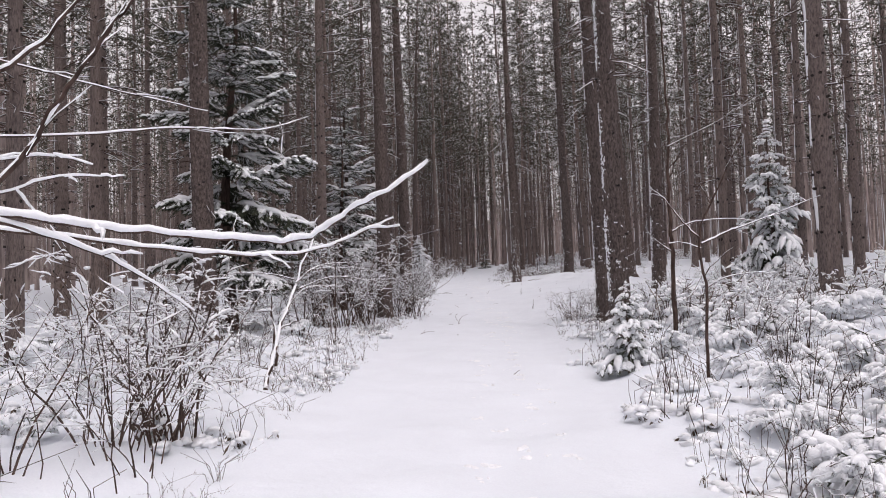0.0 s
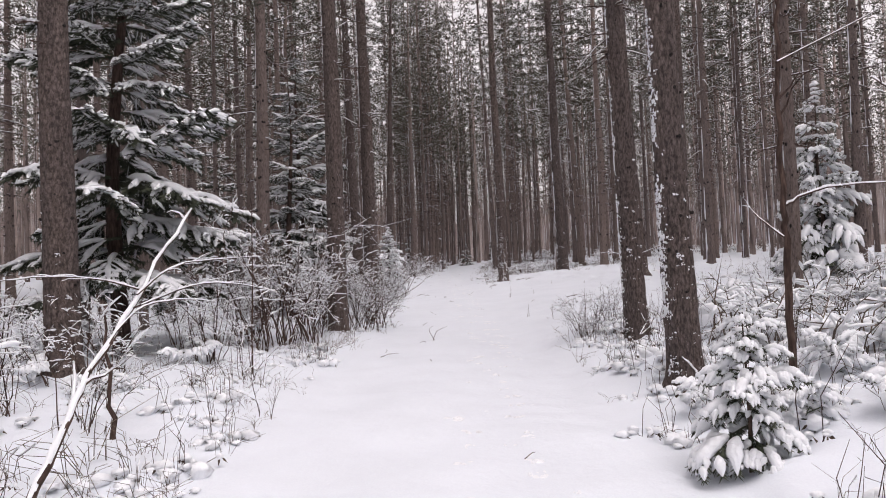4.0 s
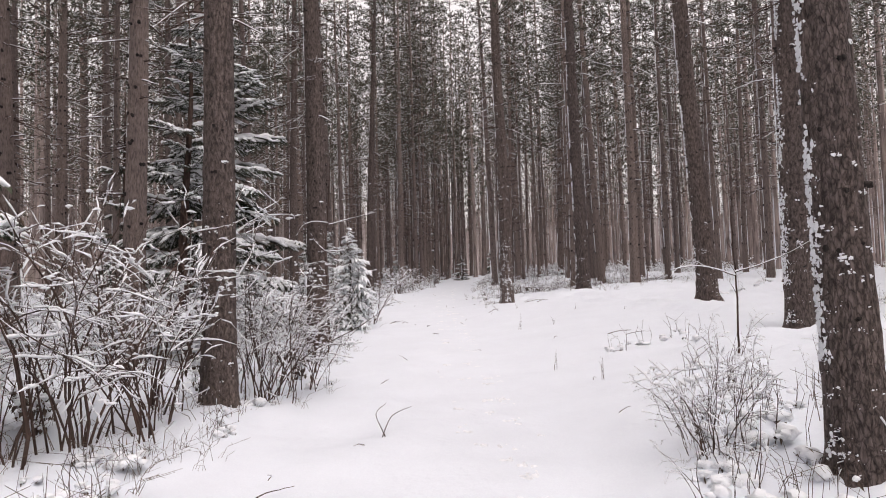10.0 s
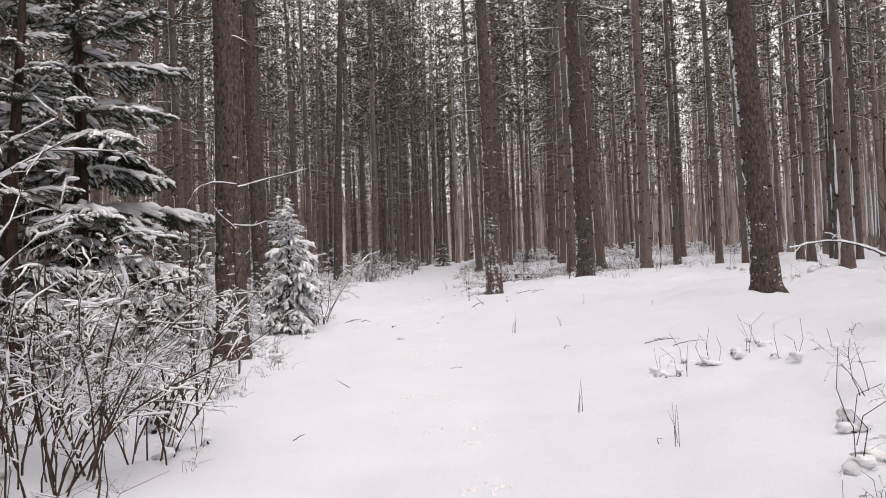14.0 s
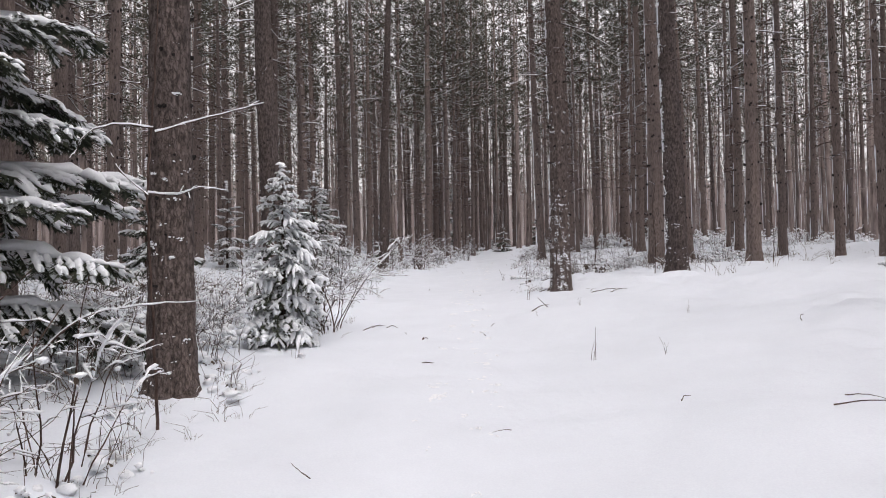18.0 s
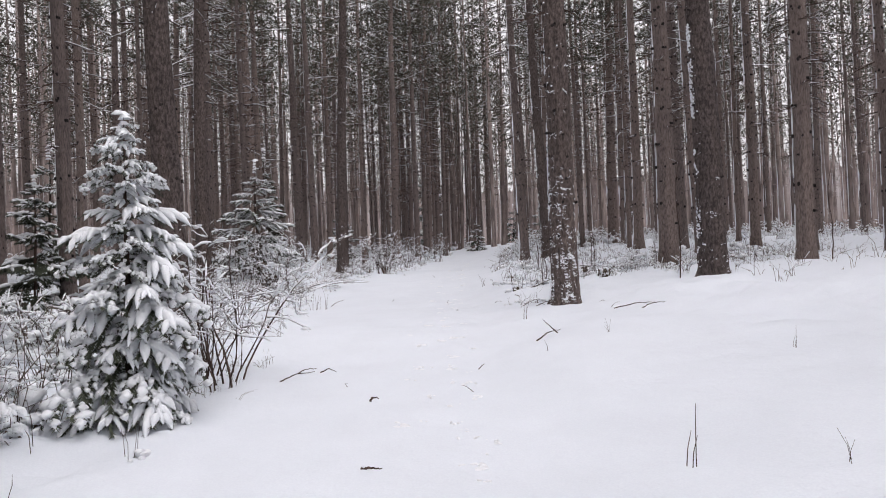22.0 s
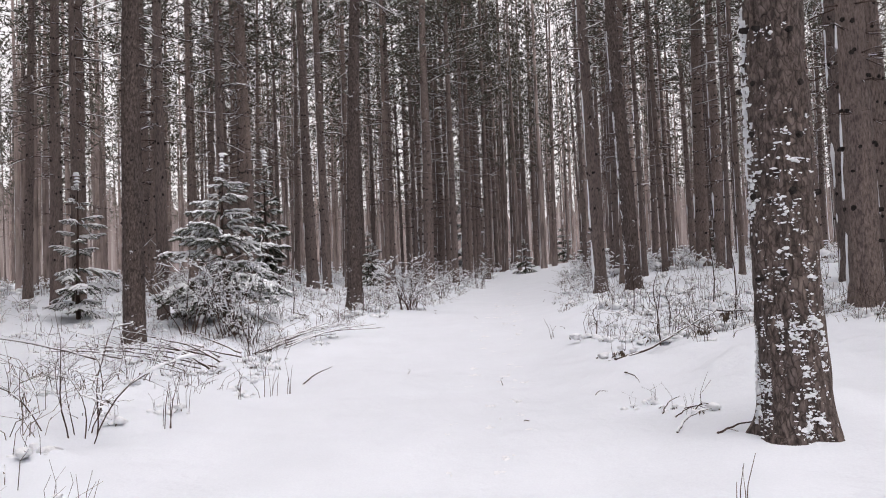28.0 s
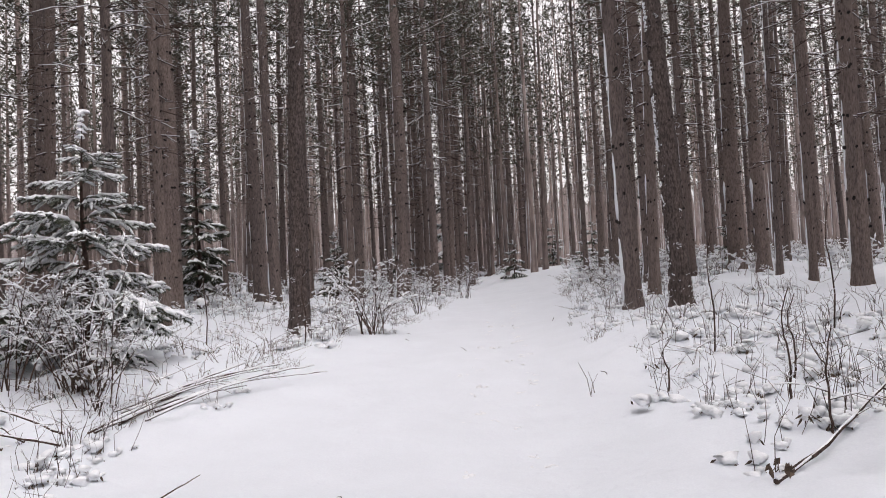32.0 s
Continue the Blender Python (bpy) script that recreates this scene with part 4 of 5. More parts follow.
# ---- single branches, saplings and fallen wood ----
def bare_wood(name, category, label, paths, group=""):
    """A bare tree or branch from drawn limbs: (points, thickness, snow depth, twigs). Each limb is a part with its snow."""
    rng = random.Random(len(paths) * 7 + int(abs(paths[0][0][0][0]) * 100))
    foot = Vector(paths[0][0][0])
    root = new(name)
    root.location = foot
    tagged(root, label, category, group)
    for k, (pts, rad, load, twigs) in enumerate(paths):
        raw = [Vector(q) - foot for q in pts]
        line = []
        for i in range(len(raw) - 1):
            a, b = raw[max(i - 1, 0)], raw[min(i + 2, len(raw) - 1)]
            for u in range(5):
                t = u / 5
                c = raw[i].lerp(raw[i + 1], t) + ((raw[i + 1] - a) * (t * (1 - t) ** 2) - (b - raw[i]) * (t * t * (1 - t))) * 0.5 - (raw[i + 1] - raw[i]) * (0.5 * (t * (1 - t) ** 2 - t * t * (1 - t)))
                c += Vector((rng.gauss(0, 1), rng.gauss(0, 1), rng.gauss(0, 1))) * rad * (0.35 if 0 < i + u else 0)
                line.append(c)
        line.append(raw[-1])
        n = len(line) - 1
        w, s = Buf(), Buf()

        def clad(ln, r, sides, depth):
            m = len(ln) - 1
            w.tube(ln, [r * (1 - 0.7 * i / m) for i in range(m + 1)], sides)
            run = []
            for i in range(m + 1):
                e = ln[min(i + 1, m)] - ln[max(i - 1, 0)]
                flat = math.hypot(e.x, e.y) / max(e.length, 1e-6)
                if load > 0 and flat > 0.4 and rng.random() < 0.96:
                    run.append((ln[i], (r * 0.7 + 0.0048 * load) * (1 - 0.55 * i / m) * (0.45 + 0.6 * flat) * (0.7 + 0.25 * load) * rng.uniform(0.75, 1.3)))
                if run and (i == m or not (load > 0 and flat > 0.4)):
                    if len(run) > 1:
                        s.tube([a + Vector((0, 0, q * 0.8)) for a, q in run], [q for a, q in run], 6 if depth == 0 else 4)
                    run = []

        clad(line, rad, 7, 0)
        for q in range(twigs):
            t = rng.uniform(0.25, 0.98) * n
            i = min(int(t), n - 1)
            c = line[i].lerp(line[i + 1], t - i)
            d = (line[i + 1] - line[i]).normalized()
            out = (d + Vector((rng.gauss(0, 0.7), rng.gauss(0, 0.7), rng.gauss(0.1, 0.5)))).normalized()
            ln = rng.uniform(0.05, 0.17) * (raw[-1] - raw[0]).length + 0.03
            tw = [c + out * (ln * u / 4) + Vector((0, 0, -0.12 * ln * (u / 4) ** 2)) + Vector((rng.gauss(0, 1), rng.gauss(0, 1), rng.gauss(0, 1))) * 0.02 * ln for u in range(5)]
            clad(tw, max(rad * 0.35, 0.003), 4, 1)
        o = part("trunk" if k == 0 and "sapling" in name else "branch", w.mesh("branch", TWIG, smooth=True), root)
        if s.v:
            part("snow", s.mesh("snow", CLUNG, smooth=True), o, None, "white snow")
    return root


bare_wood("bare_tree", "tree", "leafless young tree with thickly snow-laden branches over the trail edge", [
    ([(-2.5, 2.75, -0.05), (-2.48, 2.72, 1.0), (-2.42, 2.75, 2.0), (-2.3, 2.8, 3.2), (-2.35, 2.9, 4.4)], 0.045, 0.0, 2),
    ([(-2.45, 2.7, 1.7), (-2.0, 2.6, 1.80), (-1.65, 2.6, 1.80), (-1.35, 2.65, 1.75), (-1.05, 2.7, 1.715), (-0.76, 2.76, 1.685), (-0.56, 2.80, 1.685), (-0.42, 2.77, 1.75), (-0.32, 2.72, 1.805), (-0.21, 2.67, 1.85), (-0.05, 2.72, 1.97)], 0.0105, 2.0, 1),
    ([(-2.43, 2.75, 1.85), (-1.66, 3.1, 1.75), (-1.25, 3.15, 1.68), (-0.9, 3.3, 1.655), (-0.66, 3.42, 1.665), (-0.43, 3.48, 1.745), (-0.24, 3.45, 1.82)], 0.009, 1.5, 2),
    ([(-1.66, 2.55, 1.78), (-1.43, 2.8, 1.68), (-1.29, 3.0, 1.56), (-1.14, 3.2, 1.40)], 0.008, 1.6, 2),
    ([(-2.42, 2.75, 2.15), (-1.75, 3.3, 2.25), (-1.4, 3.6, 2.34), (-1.18, 3.8, 2.37), (-1.0, 4.05, 2.42), (-0.81, 4.28, 2.54)], 0.0055, 0.75, 3),
    ([(-2.38, 2.8, 2.6), (-1.95, 3.1, 2.55), (-1.5, 3.3, 2.45), (-1.13, 3.4, 2.37)], 0.005, 0.6, 2),
    ([(-2.44, 2.75, 1.4), (-1.9, 3.0, 1.99), (-1.68, 3.0, 2.28), (-1.5, 3.0, 2.54), (-1.3, 3.0, 2.8), (-1.0, 3.05, 3.3)], 0.014, 1.0, 3),
    ([(-2.38, 2.75, 2.2), (-1.85, 3.0, 2.5), (-1.58, 3.0, 2.75), (-1.2, 3.0, 3.2)], 0.012, 1.0, 2),
    ([(-2.43, 2.75, 1.9), (-1.95, 3.0, 2.08), (-1.62, 3.15, 2.12)], 0.007, 1.4, 3),
    ([(-2.43, 2.75, 1.8), (-1.95, 3.0, 1.93), (-1.7, 3.1, 2.02), (-1.52, 3.2, 2.03)], 0.006, 1.3, 3),
])
bare_wood("leaning_sapling", "sapling", "bare sapling leaning over with snow on its upper side", [
    ([(-2.56, 9.93, 0.05), (-2.54, 10.4, 0.55), (-2.52, 10.8, 0.92), (-2.45, 11.8, 1.64), (-2.30, 12.74, 2.46)], 0.036, 1.5, 3),
    ([(-2.45, 11.6, 1.55), (-2.2, 11.75, 1.78), (-1.95, 11.9, 1.86), (-1.42, 12.0, 1.88)], 0.011, 1.0, 4),
    ([(-2.48, 11.5, 1.42), (-1.97, 11.7, 1.62), (-1.6, 11.85, 1.62), (-1.26, 12.0, 1.53)], 0.010, 1.0, 4),
    ([(-2.54, 11.0, 1.02), (-2.31, 11.2, 1.40), (-2.01, 11.4, 1.50), (-1.7, 11.5, 1.46)], 0.009, 1.0, 4),
    ([(-2.47, 11.7, 1.6), (-2.9, 11.7, 1.72), (-3.4, 11.6, 1.74), (-3.9, 11.6, 1.70)], 0.010, 1.0, 4),
])
bare_wood("broken_sapling", "sapling", "dead broken sapling stem standing in snow", [([(-2.94, 12.16, 0.0), (-2.95, 12.15, 0.6), (-3.0, 12.16, 1.35)], 0.032, 0.0, 1)])
bare_wood("pole_sapling", "sapling", "thin straight leafless sapling beside the trail", [
    ([(3.90, 12.0, 0.30), (3.93, 12.0, 1.65), (3.89, 12.0, 2.42), (3.93, 12.0, 3.84), (3.94, 12.0, 4.86), (3.9, 12.0, 6.4)], 0.042, 0.0, 3),
    ([(3.91, 12.0, 2.2), (4.2, 11.9, 2.36), (4.7, 11.8, 2.40), (5.3, 11.8, 2.36)], 0.014, 1.2, 4),
    ([(3.9, 12.0, 1.9), (3.6, 11.9, 2.1), (3.45, 11.9, 2.3)], 0.009, 1.0, 3),
    ([(3.93, 12.0, 3.7), (4.6, 11.6, 4.0), (5.3, 11.3, 4.4)], 0.007, 0.8, 2),
])
bare_wood("forked_sapling", "sapling", "bare forked sapling with snowy branches", [
    ([(3.18, 8.58, 0.10), (3.19, 8.58, 1.17), (3.15, 8.58, 1.94), (3.38, 8.6, 2.47), (3.74, 8.6, 3.21)], 0.022, 0.4, 4),
    ([(3.15, 8.58, 1.92), (2.93, 8.5, 2.12), (2.68, 8.4, 2.41), (2.51, 8.4, 2.54)], 0.011, 0.9, 4),
    ([(3.17, 8.58, 1.86), (3.5, 8.6, 2.0), (3.8, 8.6, 2.09), (4.72, 8.7, 2.42)], 0.012, 1.0, 5),
    ([(3.16, 8.58, 1.80), (2.95, 8.6, 1.88), (2.77, 8.6, 1.88)], 0.008, 0.9, 3),
    ([(3.18, 8.58, 1.3), (3.45, 8.5, 1.45), (3.9, 8.4, 1.5)], 0.009, 1.2, 3),
])
bare_wood("thin_sapling", "sapling", "thin upright bare sapling at the thicket edge", [([(-2.55, 16.27, 0.12), (-2.54, 16.27, 1.0), (-2.50, 16.27, 2.0), (-2.52, 16.3, 3.0)], 0.017, 0.0, 5)])
bare_wood("thin_sapling", "sapling", "thin crooked bare sapling in front of a pine", [
    ([(-1.15, 27.15, 0.55), (-1.10, 27.0, 1.2), (-1.14, 27.0, 2.0), (-1.16, 27.0, 2.8), (-1.10, 27.0, 3.4), (-1.06, 27.0, 4.2), (-1.0, 27.0, 5.2)], 0.016, 0.0, 1),
    ([(-1.10, 27.0, 3.30), (-1.42, 26.9, 3.32), (-1.60, 26.8, 3.22), (-1.7, 26.8, 3.05)], 0.009, 1.0, 3),
    ([(-1.08, 27.0, 3.26), (-0.60, 27.0, 3.38), (-0.10, 27.0, 3.50)], 0.009, 1.0, 3),
    ([(-1.15, 27.0, 2.72), (-0.88, 27.0, 2.70), (-0.65, 26.9, 2.75), (-0.4, 26.9, 2.72)], 0.007, 1.2, 4),
    ([(-1.15, 27.0, 2.70), (-1.35, 26.9, 2.90), (-1.42, 26.9, 3.05)], 0.006, 1.0, 2),
    ([(-1.9, 26.6, 1.35), (-1.48, 26.5, 1.65), (-1.06, 26.6, 1.74), (-0.55, 26.6, 1.77)], 0.009, 1.4, 2),
])
bare_wood("thin_sapling", "sapling", "thin bare sapling with snowy twigs", [([(-1.06, 24.82, 0.45), (-1.08, 24.8, 1.1), (-1.12, 24.8, 1.9), (-1.1, 24.8, 2.5)], 0.016, 0.3, 7)])
bare_wood("thin_sapling", "sapling", "thin bare sapling among low shrubs", [([(5.6, 22.9, 0.75), (5.62, 22.9, 1.6), (5.58, 22.9, 2.4), (5.6, 22.9, 3.2)], 0.018, 0.2, 6), ([(5.6, 22.9, 1.95), (5.0, 22.7, 2.1), (4.5, 22.6, 2.05)], 0.010, 1.2, 4), ([(5.6, 22.9, 2.0), (6.2, 22.7, 2.2), (6.7, 22.5, 2.5)], 0.010, 1.1, 5)])
for x, y, h in ((6.6, 39.4, 2.4), (9.4, 38.8, 1.9), (4.7, 46.5, 1.6), (5.9, 44.2, 2.2), (6.4, 46.8, 1.8), (4.59, 44.24, 1.1), (-3.3, 50.4, 1.6), (-4.6, 40.2, 1.5), (-1.5, 50.6, 1.5), (3.73, 45.3, 0.6), (5.0, 45.0, 0.9)):
    z = ground(x, y)
    bare_wood("thin_sapling", "sapling", "thin bare sapling standing in snow", [([(x, y, z - 0.05), (x + 0.03, y, z + 0.35 * h), (x - 0.03, y, z + 0.7 * h), (x + 0.06, y, z + h)], 0.013, 0.3, 6)])

bare_wood("forked_sapling", "sapling", "thin forked sapling standing in snow", [
    ([(4.32, 42.94, ground(4.32, 42.94) - 0.03), (4.3, 42.94, 1.75), (4.31, 42.94, 2.05), (4.36, 42.94, 2.3)], 0.012, 0.3, 3),
    ([(4.3, 42.94, 1.98), (4.2, 42.9, 2.1), (4.14, 42.9, 2.28)], 0.006, 0.5, 1),
    ([(4.3, 42.94, 1.78), (4.1, 42.9, 1.85), (3.85, 42.85, 1.87)], 0.007, 0.9, 2),
    ([(4.31, 42.94, 1.72), (4.5, 42.9, 1.76), (4.75, 42.9, 1.7)], 0.007, 0.9, 2),
])
z = ground(3.42, 13.08)
bare_wood("forked_sprout", "sapling", "short forked sprout coated with snow beside a pine", [
    ([(3.42, 13.08, z - 0.04), (3.41, 13.08, z + 0.12), (3.41, 13.08, z + 0.30), (3.38, 13.08, z + 0.46)], 0.010, 1.2, 0),
    ([(3.42, 13.08, z + 0.08), (3.33, 13.06, z + 0.2), (3.24, 13.05, z + 0.3), (3.18, 13.05, z + 0.36)], 0.009, 2.2, 0),
    ([(3.42, 13.08, z + 0.10), (3.48, 13.07, z + 0.2), (3.53, 13.07, z + 0.34)], 0.009, 1.8, 0),
])
limb = bare_wood("fallen_branch", "branch", "fallen limb with withered leaf tufts resting on snow", [
    ([(3.45, 42.0, ground(3.45, 42.0) + 0.02), (4.1, 42.6, 1.46), (4.85, 43.2, 1.74), (5.45, 43.7, 1.93)], 0.020, 0.35, 1),
    ([(5.43, 43.7, 1.92), (6.0, 43.9, 1.88), (6.6, 44.1, 1.85), (7.4, 44.3, 1.78)], 0.014, 1.2, 2),
    ([(4.9, 43.25, 1.74), (5.15, 43.05, 1.6), (5.4, 42.85, 1.48)], 0.010, 0.3, 0),
])
rng = random.Random(9)


def hung_leaves(limb, x, y, z, count, drop, wide):
    """A tuft of withered leaves that hangs from a limb."""
    c = Buf()
    for k in range(count):
        o = Vector((x, y, z)) - limb.location + Vector((rng.gauss(0, wide), rng.gauss(0, wide), -rng.uniform(0, drop)))
        e = Vector((rng.gauss(0, 0.5), rng.gauss(0, 0.5), -1.2)).normalized() * rng.uniform(0.06, 0.12)
        g = e.cross(Vector((rng.gauss(0, 1), rng.gauss(0, 1), 0.2))).normalized() * rng.uniform(0.014, 0.024)
        m = o + e * 0.5 + e.cross(g).normalized() * 0.01
        for p, q in ((o, m + g), (m + g, o + e), (o + e, m - g), (m - g, o)):
            c.tri(p, q, m)
    part("leaves", c.mesh("leaves", LEAF), limb, None, "withered brown leaves")


hung_leaves(limb, 3.58, 42.12, ground(3.58, 42.12) + 0.10, 16, 0.05, 0.05)
hung_leaves(limb, 4.95, 42.9, 1.72, 40, 0.22, 0.06)
hung_leaves(limb, 5.55, 43.6, 1.93, 20, 0.14, 0.05)
hung_leaves(limb, 6.3, 44.0, 1.86, 16, 0.12, 0.06)

# brushwood beside the trail
for k in range(17):
    x, y = rng.uniform(-4.3, -2.3), rng.uniform(42.6, 44.8)
    a, ln = rng.gauss(2.75, 0.32), rng.uniform(0.9, 2.3)
    p0 = Vector((x, y, ground(x, y) + rng.uniform(0.02, 0.08)))
    p2 = p0 + Vector((math.cos(a) * ln, -math.sin(a) * ln * 0.6, 0))
    p2.z = ground(p2.x, p2.y) + rng.uniform(0.15, 0.55)
    mid = p0.lerp(p2, 0.5) + Vector((rng.uniform(-0.1, 0.1), rng.uniform(-0.1, 0.1), 0.06))
    bare_wood("fallen_branch", "branch", "cut branch in a heap of snowy brushwood", [([tuple(p0), tuple(mid), tuple(p2)], rng.uniform(0.009, 0.02), rng.uniform(0.6, 1.3), 3)], "heap of brushwood")
for k in range(9):
    x, y = rng.uniform(-2.7, -1.9), rng.uniform(44.6, 46.0)
    a, ln = rng.gauss(0.95, 0.15), rng.uniform(1.4, 3.0)
    p0 = Vector((x, y, ground(x, y) + 0.03))
    p2 = p0 + Vector((math.cos(a) * ln * 0.8, math.sin(a) * ln, 0))
    p2.z = ground(p2.x, p2.y) + rng.uniform(0.05, 0.22)
    bare_wood("fallen_branch", "branch", "long thin branch lying along the trail edge under snow", [([tuple(p0), tuple(p0.lerp(p2, 0.5) + Vector((0, 0, 0.08))), tuple(p2)], rng.uniform(0.010, 0.018), 1.1, 2)], "heap of brushwood")


def stick(x, y, a, ln, rad=0.007, up=0.02, bend=0.03, load=0.0):
    p0 = Vector((x, y, ground(x, y) + 0.004))
    q = Vector((x + math.cos(a) * ln, y + math.sin(a) * ln, 0))
    q.z = ground(q.x, q.y) + up
    mid = p0.lerp(q, 0.5) + Vector((-math.sin(a) * bend, math.cos(a) * bend, bend * 0.6))
    bare_wood("stick", "stick", "short dark twig lying on the white snow", [([tuple(p0), tuple(mid), tuple(q)], rad, load, 0)], "twigs on the trail")


stick(1.08, 29.96, 0.0, 0.15, 0.012, 0.01, 0.0)
stick(4.60, 26.6, -0.7, 0.5, 0.007, 0.08)
stick(4.85, 26.2, 0.1, 0.5, 0.006, 0.02)
stick(2.88, 33.98, 0.6, 0.42, 0.010, 0.05)
stick(3.2, 34.3, 2.0, 0.35, 0.009, 0.2)
stick(3.38, 41.03, -1.5, 0.62, 0.008)
stick(-0.95, 42.04, 1.46, 1.3, 0.010, 0.08)
stick(0.22, 33.45, 0.1, 0.2, 0.008, 0.0, 0.05)
stick(-0.02, 33.3, 0.9, 0.3, 0.008, 0.04)
stick(-0.62, 17.96, 1.0, 0.6, 0.007, 0.03)
stick(0.37, 19.96, 0.9, 0.5, 0.006, 0.22, 0.08)
stick(0.40, 19.97, 1.6, 0.4, 0.006, 0.30, 0.1)
stick(0.97, 31.85, 0.9, 0.12, 0.012)
stick(4.85, 26.9, -1.0, 0.35, 0.005, 0.03)
stick(-0.1, 32.75, 0.5, 0.4, 0.008, 0.1)
stick(3.24, 38.7, 0.7, 0.28, 0.006, 0.10)
stick(3.3, 38.5, 0.1, 0.35, 0.006, 0.04, 0.05)
stick(3.45, 38.75, -0.6, 0.2, 0.005, 0.0)
stick(3.5, 38.6, 0.2, 0.22, 0.006, 0.0, 0.06)
stick(4.24, 35.45, -0.3, 0.6, 0.012, 0.05, 0.04, 0.8)
stick(4.6, 35.25, 0.1, 0.35, 0.012, 0.03, 0.04, 0.8)
stick(3.15, 37.9, 0.7, 0.5, 0.010, 0.10, 0.05, 0.8)
stick(3.4, 37.7, -0.2, 0.45, 0.009, 0.05, 0.05)
for k in range(30):
    y = rng.uniform(8, 56)
    lo, hi = float(left_edge(y)), float(right_edge(y))
    stick(rng.uniform(lo - 0.1, hi + 0.3), y, rng.uniform(0, 6.28), rng.uniform(0.05, 0.2), rng.uniform(0.003, 0.006), rng.choice((0.0, 0.02, 0.08)))

def withered_shrub(x, y, h, seed):
    """A low shrub that kept its dead leaves, which hang under snow."""
    rng = random.Random(seed)
    root = new("withered_shrub")
    root.matrix_basis = pose(x, y, ground(x, y), 0, 0, rng.uniform(0, 360))
    tagged(root, "low shrub with dark withered leaves under snow", "shrub", "withered shrubs by the trail")
    leaves, snow = Buf(), Buf()
    for k in range(6):
        w = Buf()
        a, ln = k * 1.05 + rng.uniform(-0.3, 0.3), h * rng.uniform(0.5, 1.0)
        pts = [Vector((0, 0, -0.05)), Vector((math.cos(a) * ln * 0.25, math.sin(a) * ln * 0.25, 0.55 * h)), Vector((math.cos(a) * ln * 0.65, math.sin(a) * ln * 0.65, h * rng.uniform(0.6, 1.0)))]
        w.tube(pts, [0.009, 0.007, 0.003], 5)
        part("stem", w.mesh("stem", TWIG), root)
        for e in range(16):
            t = rng.uniform(0.3, 1.9)
            i = min(int(t), 1)
            c = pts[i].lerp(pts[i + 1], t - i) + Vector((rng.gauss(0, 0.06), rng.gauss(0, 0.06), rng.gauss(0, 0.04)))
            v = Vector((rng.gauss(0, 0.35), rng.gauss(0, 0.35), -1)).normalized() * rng.uniform(0.06, 0.12)
            g = v.cross(Vector((rng.gauss(0, 1), rng.gauss(0, 1), 0.1))).normalized() * 0.024
            m = c + v * 0.5 + v.cross(g).normalized() * 0.008
            for p, q in ((c, m + g), (m + g, c + v), (c + v, m - g), (m - g, c)):
                leaves.tri(p, q, m)
            if rng.random() < 0.4:
                snow.heap(c + Vector((0, 0, 0.012)), rng.uniform(0.03, 0.065), rng.uniform(0.015, 0.03), rng, 0, 6)
    part("leaves", leaves.mesh("leaves", LEAF), root, None, "dark withered leaves")
    part("snow", snow.mesh("snow", CLUNG, smooth=True), root, None, "white snow")


for k, (x, y, h) in enumerate(((5.75, 42.4, 0.3), (-3.4, 46.4, 0.5), (-2.2, 22.4, 0.7), (-1.2, 24.1, 0.6), (-2.9, 6.9, 0.4), (-3.5, 20.4, 0.6))):
    withered_shrub(x, y, h, k)


# ---- undergrowth ----
def weed(rng):
    """A clump of dry stalks, some bent, some capped."""
    b = Buf()
    for k in range(rng.choice((4, 5, 7, 9))):
        h = rng.uniform(0.10, 0.48)
        a = rng.uniform(0, 6.283)
        ln = rng.choice((0.1, 0.4, 0.8, 1.2, 1.6))
        p = Vector((rng.uniform(-0.1, 0.1), rng.uniform(-0.1, 0.1), -0.04))
        pts = [p, p + Vector((math.cos(a) * ln * 0.25 * h, math.sin(a) * ln * 0.25 * h, 0.55 * h)), p + Vector((math.cos(a) * ln * h, math.sin(a) * ln * h, h * rng.uniform(0.75, 1)))]
        b.tube(pts, [0.0035, 0.003, 0.0015], 3, 0, False)
        if ln < 0.9 and rng.random() < 0.5:
            q = rng.uniform(0.004, 0.010)
            b.tube([pts[1] + Vector((0, 0, q)), pts[2] + Vector((0, 0, q * 0.8))], [q * 0.6, q], 4, 1)
        for e in range(2):
            if rng.random() < 0.5:
                c = pts[1].lerp(pts[2], rng.random())
                d = Vector((rng.gauss(0, 1), rng.gauss(0, 1), rng.gauss(0, 0.8))).normalized() * rng.uniform(0.04, 0.12)
                g = d.cross(Vector((0.3, 0.2, 1))).normalized() * 0.006
                b.tri(c - g, c + g, c + d)
    return b


